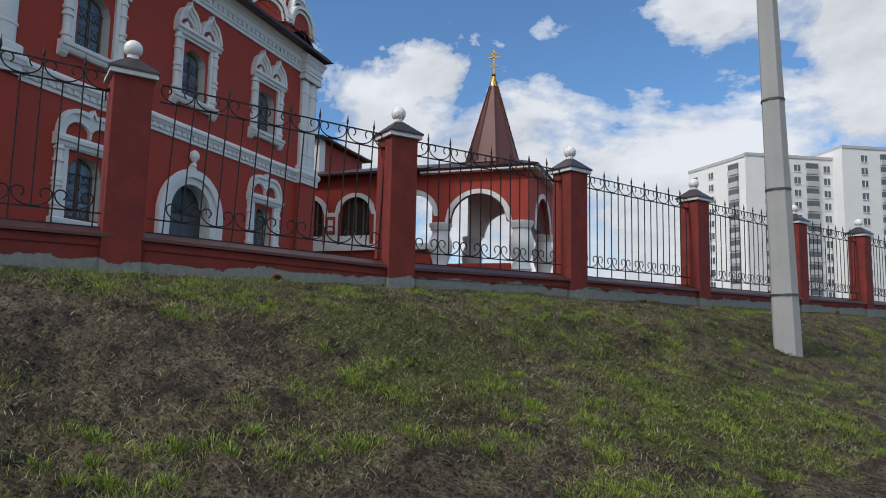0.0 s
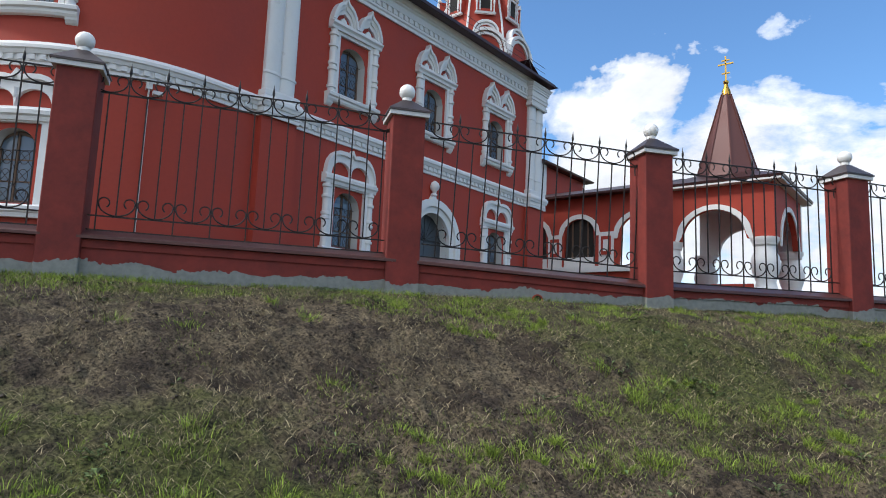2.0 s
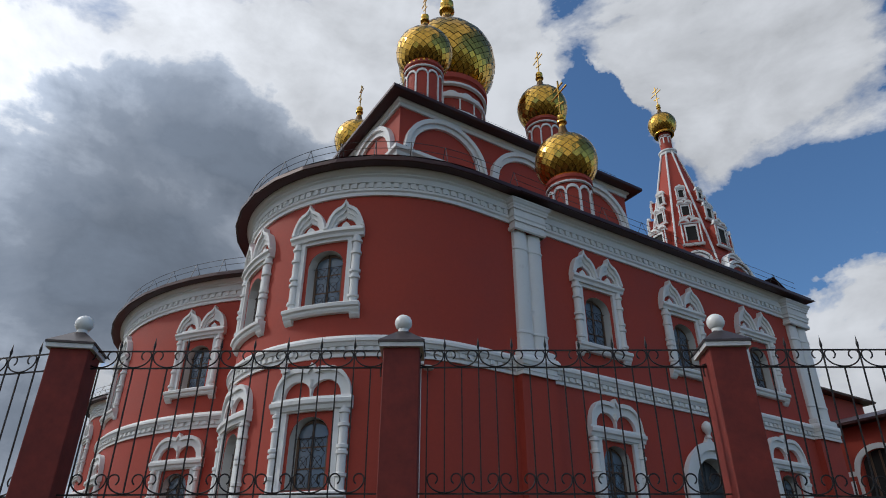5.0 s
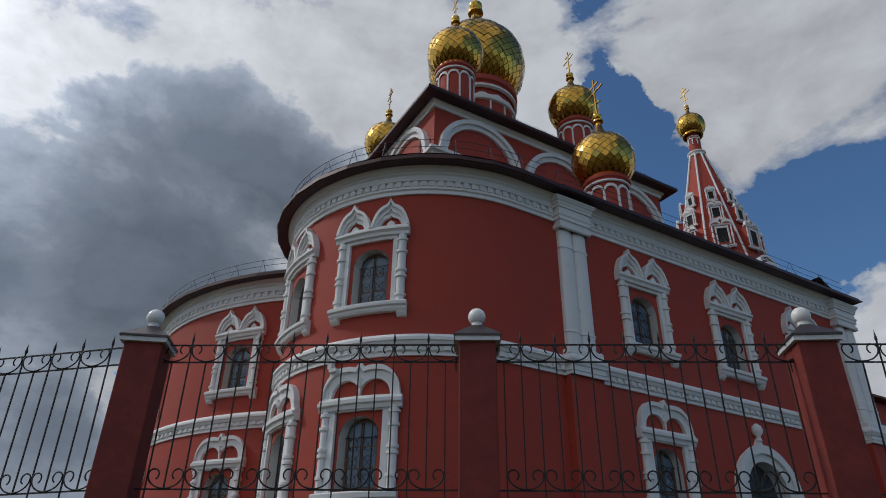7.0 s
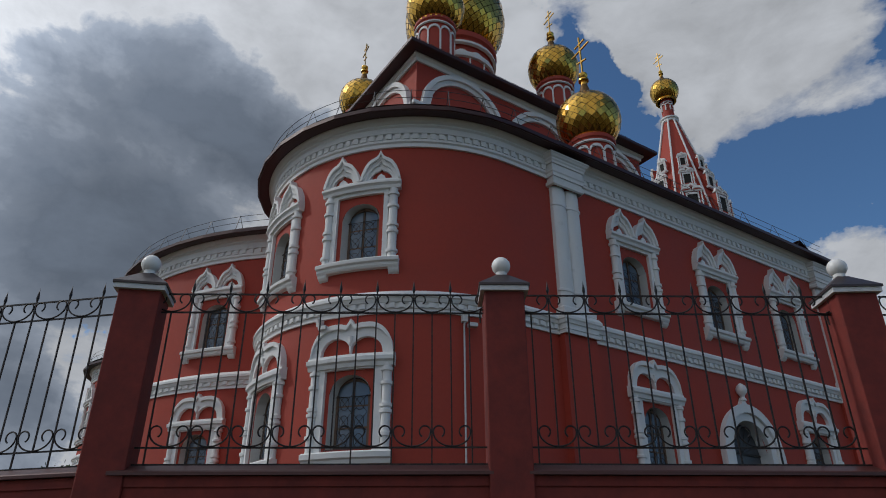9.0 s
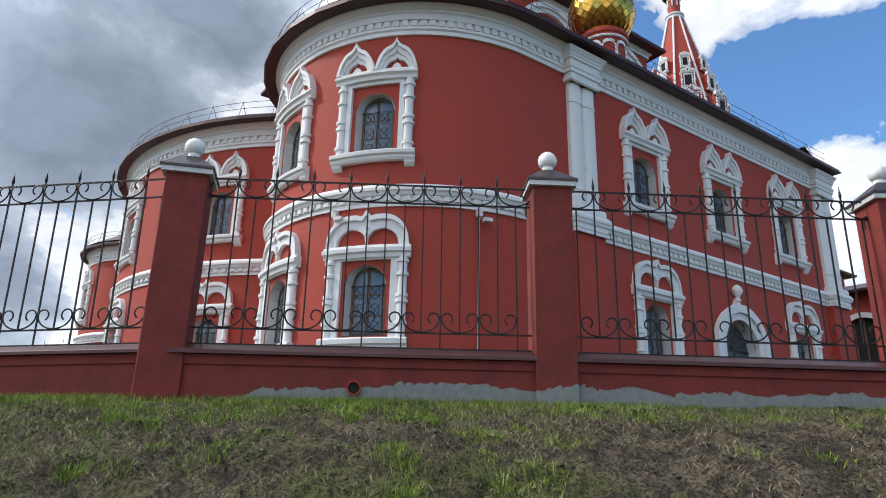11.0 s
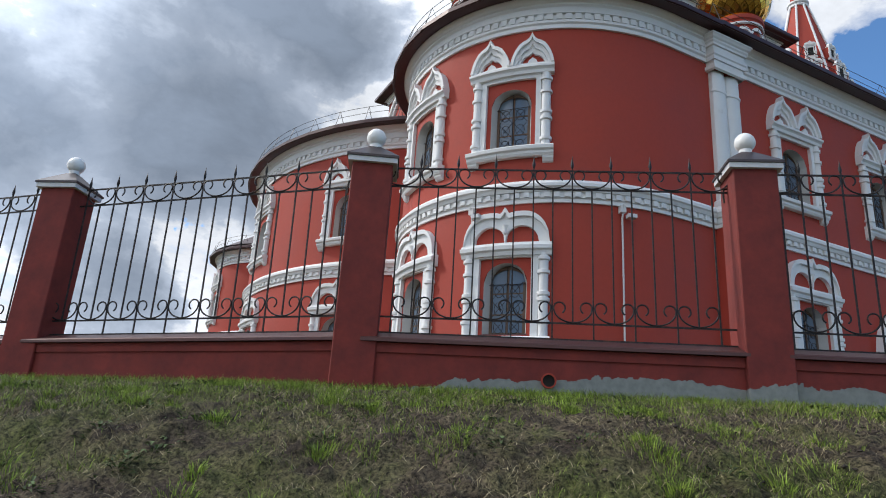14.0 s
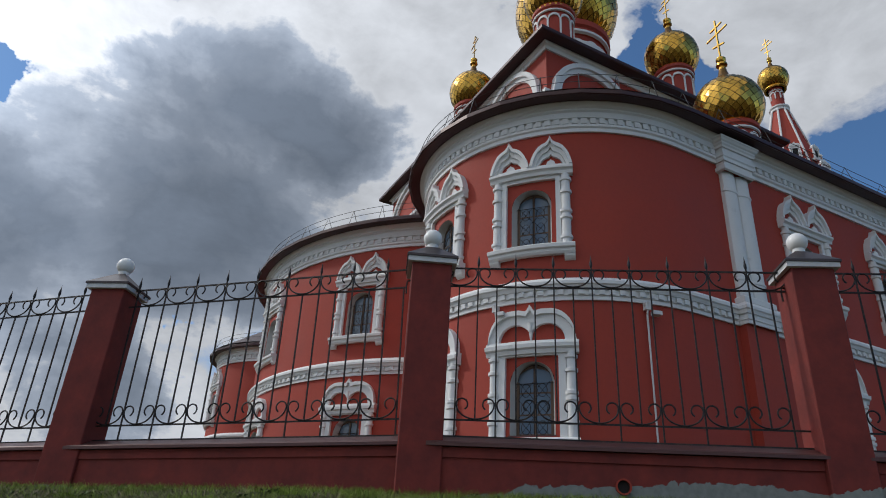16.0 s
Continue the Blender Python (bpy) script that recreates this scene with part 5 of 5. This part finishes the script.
facade(P1, P2, 39.6, [(2.5, "w"), (8.0, "w"), (15.5, "l")])
d3 = (P3 - P2).normalized()
n3 = Vector((d3.y, -d3.x, 0))
facade(P2, P2 + d3 * 8, 39.9, [(6.0, "l")])
facade(P2 + d3 * 8 - n3 * 2.0, P2 + d3 * 23 - n3 * 2.0, 40.4, [(2.0, "l"), (6.0, "w"), (9.6, "l"), (13.4, "w")])
facade(P2 + d3 * 23 + n3 * 1.0, P3 + d3 * 10 + n3 * 1.0, 42.6, [(5.5, "w"), (11.0, "l"), (17, "w")])

# ---- far trees beyond the yard ----
M_LEAF = blade_material("far_leaves", (0.035, 0.055, 0.015), (0.09, 0.13, 0.04))
M_BARK = material("grey_brown_bark", (0.09, 0.07, 0.055), 0.9, vary=0.3, scale=3.0, bump=0.4)


def make_tree(x, y, h, seed):
    rnd = random.Random(seed)
    z0 = ground_z(x, y)
    t = thing("tree", (x, y, z0), "distant leafy green tree beyond the churchyard", "tree", "far trees")
    tr = MB().tube([(x, y, z0 - 0.1), (x + 0.1, y, z0 + h * 0.3), (x, y + 0.1, z0 + h * 0.6), (x, y, z0 + h * 0.85)], 0.05 * h * 0.5, 7)
    for _ in range(8):
        a, k = rnd.uniform(0, 6.28), rnd.uniform(0.35, 0.7)
        tr.tube([(x, y, z0 + h * k), (x + math.cos(a) * h * 0.15, y + math.sin(a) * h * 0.15, z0 + h * (k + 0.1)), (x + math.cos(a) * h * 0.27, y + math.sin(a) * h * 0.27, z0 + h * (k + 0.22))], 0.012 * h, 5)
    part("trunk", tr, M_BARK, t)
    cr = MB()
    clumps = [(x + rnd.gauss(0, 0.17) * h, y + rnd.gauss(0, 0.17) * h, z0 + h * rnd.uniform(0.35, 0.98), rnd.uniform(0.06, 0.12) * h) for _ in range(38)]
    for cx, cy, cz_, r in clumps:
        for _ in range(60):
            p = Vector((cx + rnd.gauss(0, r * 0.6), cy + rnd.gauss(0, r * 0.6), cz_ + rnd.gauss(0, r * 0.5)))
            a, b = Vector((rnd.gauss(0, 1), rnd.gauss(0, 1), rnd.gauss(0, 1))).normalized() * 0.16, Vector((rnd.gauss(0, 1), rnd.gauss(0, 1), rnd.gauss(0, 1))).normalized() * 0.10
            cr.add([p - a, p + b, p + a, p - b], [(0, 1, 2, 3)])
    me = bpy.data.meshes.new("crown")
    me.from_pydata(cr.v, [], cr.f)
    me.materials.append(M_LEAF)
    part("crown", me, M_LEAF, t)


for i, (x, y, h) in enumerate(((-72.0, 3.0, 7.5), (-76.0, 8.0, 8.0), (-70.0, -1.5, 6.6))):
    make_tree(x, y, h, 11 + i)


# ---- grass ----
def blades(name, mat, label, count, seed, height, width, lean, where):
    rng = np.random.default_rng(seed)
    pos = where(rng, count)
    way = None
    if pos.shape[1] == 3:
        pos, way = pos[:, :2], pos[:, 2]
    n = len(pos)
    zs = np.array([ground_z(px, py) for px, py in pos])
    h = rng.uniform(*height, n)
    w = rng.uniform(*width, n)
    a = rng.uniform(0, 2 * np.pi, n)
    tx, ty = np.cos(a) * w, np.sin(a) * w
    b = rng.uniform(0, 2 * np.pi, n) if way is None else way + rng.normal(0, 0.5, n)
    k = rng.uniform(*lean, n)
    lx, ly = np.cos(b) * h * k, np.sin(b) * h * k
    hz = h * np.sqrt(np.maximum(0.05, 1 - k * k))
    x, y = pos[:, 0], pos[:, 1]
    V = np.empty((n, 5, 3))
    V[:, 0] = np.stack([x - tx, y - ty, zs - 0.01], 1)
    V[:, 1] = np.stack([x + tx, y + ty, zs - 0.01], 1)
    V[:, 2] = np.stack([x + lx * 0.4 + tx * 0.8, y + ly * 0.4 + ty * 0.8, zs + hz * 0.6], 1)
    V[:, 3] = np.stack([x + lx * 0.4 - tx * 0.8, y + ly * 0.4 - ty * 0.8, zs + hz * 0.6], 1)
    V[:, 4] = np.stack([x + lx, y + ly, zs + hz], 1)
    o = (np.arange(n) * 5)[:, None]
    F = np.concatenate([o + np.array([[0, 1, 2]]), o + np.array([[0, 2, 3]]), o + np.array([[3, 2, 4]])], 1).reshape(-1, 3)
    me = bpy.data.meshes.new(name)
    me.from_pydata(V.reshape(-1, 3).tolist(), [], F.tolist())
    me.materials.append(mat)
    tagged(new(name, me), label, "grass", kind="stuff")


def worn(p):
    """Below zero on bare trodden places, above on lush ones."""
    k = np.zeros(len(p))
    for x, y, r, sign in PATCHES:
        k += sign * np.exp(-((p[:, 0] - x) ** 2 + (p[:, 1] - y) ** 2) / (r * r))
    return k


def spread(rng, count):
    """Even over the slope, thinner far along it."""
    s = np.where(rng.uniform(0, 1, count) < 0.75, rng.uniform(-10, 13, count), rng.uniform(13, 30, count))
    d = rng.uniform(0.17, 6.6, count)
    return np.stack([FORG.x + FDIR.x * s + FNOR.x * d, FORG.y + FDIR.y * s + FNOR.y * d], 1)


def mat(rng, count):
    """Dead grass, with bare places between."""
    p = spread(rng, count)
    g = np.array([noise.noise((x * 0.9, y * 0.9, 17.0)) + 0.6 * noise.noise((x * 3.1, y * 3.1, 13.0)) for x, y in p])
    return p[rng.uniform(-0.35, 0.35, count) < g]


def lush(rng, count):
    p = spread(rng, count)
    g = np.array([noise.noise((x * 0.45, y * 0.45, 7.0)) + 0.7 * noise.noise((x * 1.7, y * 1.7, 3.0)) for x, y in p])
    return p[rng.uniform(-0.05, 0.45, count) < g + 0.24 * worn(p)]


def tufts(rng, count):
    """Clumps whose blades lean outwards."""
    c = spread(rng, count // 42)
    g = np.array([noise.noise((x * 0.45, y * 0.45, 7.0)) + 0.5 * noise.noise((x * 1.3, y * 1.3, 3.0)) for x, y in c])
    c = c[rng.uniform(-0.4, 0.9, len(c)) < g + 0.35 * worn(c)]
    out = []
    for x, y in c:
        m = int(rng.integers(40, 220))
        r = rng.uniform(0.03, 0.13)
        dx, dy = rng.normal(0, r, m), rng.normal(0, r * 0.8, m)
        out.append(np.stack([x + dx, y + dy, np.arctan2(dy, dx)], 1))
    return np.concatenate(out)


def foot(rng, count):
    """Along the foot of the fence wall."""
    s = rng.uniform(-14, 28, count)
    d = 0.18 + np.where(rng.uniform(0, 1, count) < 0.4, np.abs(rng.normal(0, 0.14, count)), np.abs(rng.normal(0, 0.75, count)))
    p = np.stack([FORG.x + FDIR.x * s + FNOR.x * d, FORG.y + FDIR.y * s + FNOR.y * d], 1)
    g = np.array([noise.noise((x * 0.6, y * 0.6, 1.0)) for x, y in p])
    return p[rng.uniform(-0.5, 0.6, count) < g + 0.5 * worn(p) + np.clip(-s / 10, -0.45, 0.5)]


blades("dry_grass", M_STRAW, "dry flattened brown grass on the slope", 240000, 3, (0.04, 0.15), (0.0012, 0.0032), (0.82, 0.99), mat)
blades("grass", M_BLADE, "short green grass in patches on the slope", 230000, 4, (0.02, 0.075), (0.0014, 0.0032), (0.55, 0.98), lush)
blades("grass_tuft", M_TUFT, "small fresh green grass tufts on the slope", 105000, 5, (0.025, 0.105), (0.0015, 0.0034), (0.35, 0.92), tufts)
blades("wall_foot_grass", M_TUFT, "green grass along the fence wall", 70000, 6, (0.025, 0.12), (0.0015, 0.0034), (0.3, 0.92), foot)


# ---- broad-leaved weeds and clods ----
def weeds(name, mat, label, count, seed, leaf, upright):
    """Rosettes of pointed leaves, folded along the middle."""
    rng = np.random.default_rng(seed)
    centres = spread(rng, count * 3)
    centres = centres[rng.uniform(-0.3, 0.9, len(centres)) < 0.3 + worn(centres)][:count]
    mb = MB()
    for x, y in centres:
        for _ in range(int(rng.integers(14, 34))):
            a, far, size = rng.uniform(0, 2 * math.pi), abs(rng.normal(0, 0.09)), rng.uniform(*leaf)
            px, py = x + far * math.cos(a), y + far * math.sin(a)
            z = ground_z(px, py) + rng.uniform(0.0, upright)
            a += rng.normal(0, 0.6)
            ca, sa, w, up = math.cos(a), math.sin(a), size * rng.uniform(0.16, 0.26), rng.uniform(0.1, 0.7)
            at = lambda u, v, h: (px + ca * u - sa * v, py + sa * u + ca * v, z + h)
            mb.add([at(0, 0, 0), at(size * 0.5, w, size * up * 0.6 + 0.006), at(size, 0, size * up * 0.75), at(size * 0.5, -w, size * up * 0.6 + 0.006), at(size * 0.5, 0, size * up * 0.6)],
                   [(0, 4, 1), (1, 4, 2), (0, 3, 4), (3, 2, 4)])
    me = bpy.data.meshes.new(name)
    me.from_pydata(mb.v, [], mb.f)
    me.materials.append(mat)
    tagged(new(name, me), label, "weed", kind="stuff")


def clods(count, seed):
    """Loose dark crumbs of soil on the bare places."""
    rng = np.random.default_rng(seed)
    p = spread(rng, count * 6)
    p = p[rng.uniform(-0.2, 0.7, len(p)) < -worn(p)][:count]
    mb = MB()
    for x, y in p:
        r = 0.006 + 0.018 * rng.uniform(0, 1) ** 3
        z = ground_z(x, y) + r * 0.3
        k = rng.uniform(0.6, 1.3, 8) * r
        ring = [(x + k[i] * math.cos(math.pi * i / 3), y + k[i] * math.sin(math.pi * i / 3), z + rng.uniform(-0.3, 0.3) * r) for i in range(6)]
        mb.add(ring + [(x, y, z + k[6] * 0.8), (x, y, z - r)], [(i, (i + 1) % 6, 6) for i in range(6)] + [((i + 1) % 6, i, 7) for i in range(6)])
    me = bpy.data.meshes.new("soil_clod")
    me.from_pydata(mb.v, [], mb.f)
    me.materials.append(M_CLOD)
    tagged(new("soil_clod", me), "dark crumbly soil clods on bare slope", "soil", kind="stuff")


M_WEED = blade_material("weed_leaves", (0.035, 0.055, 0.018), (0.15, 0.21, 0.075), 1.2)
M_CLOD = blade_material("soil_crumbs", (0.022, 0.017, 0.013), (0.10, 0.075, 0.056), 1.4)
weeds("broadleaf_weed", M_WEED, "low broad-leaved green weeds on the slope", 260, 21, (0.03, 0.08), 0.03)
clods(4000, 22)
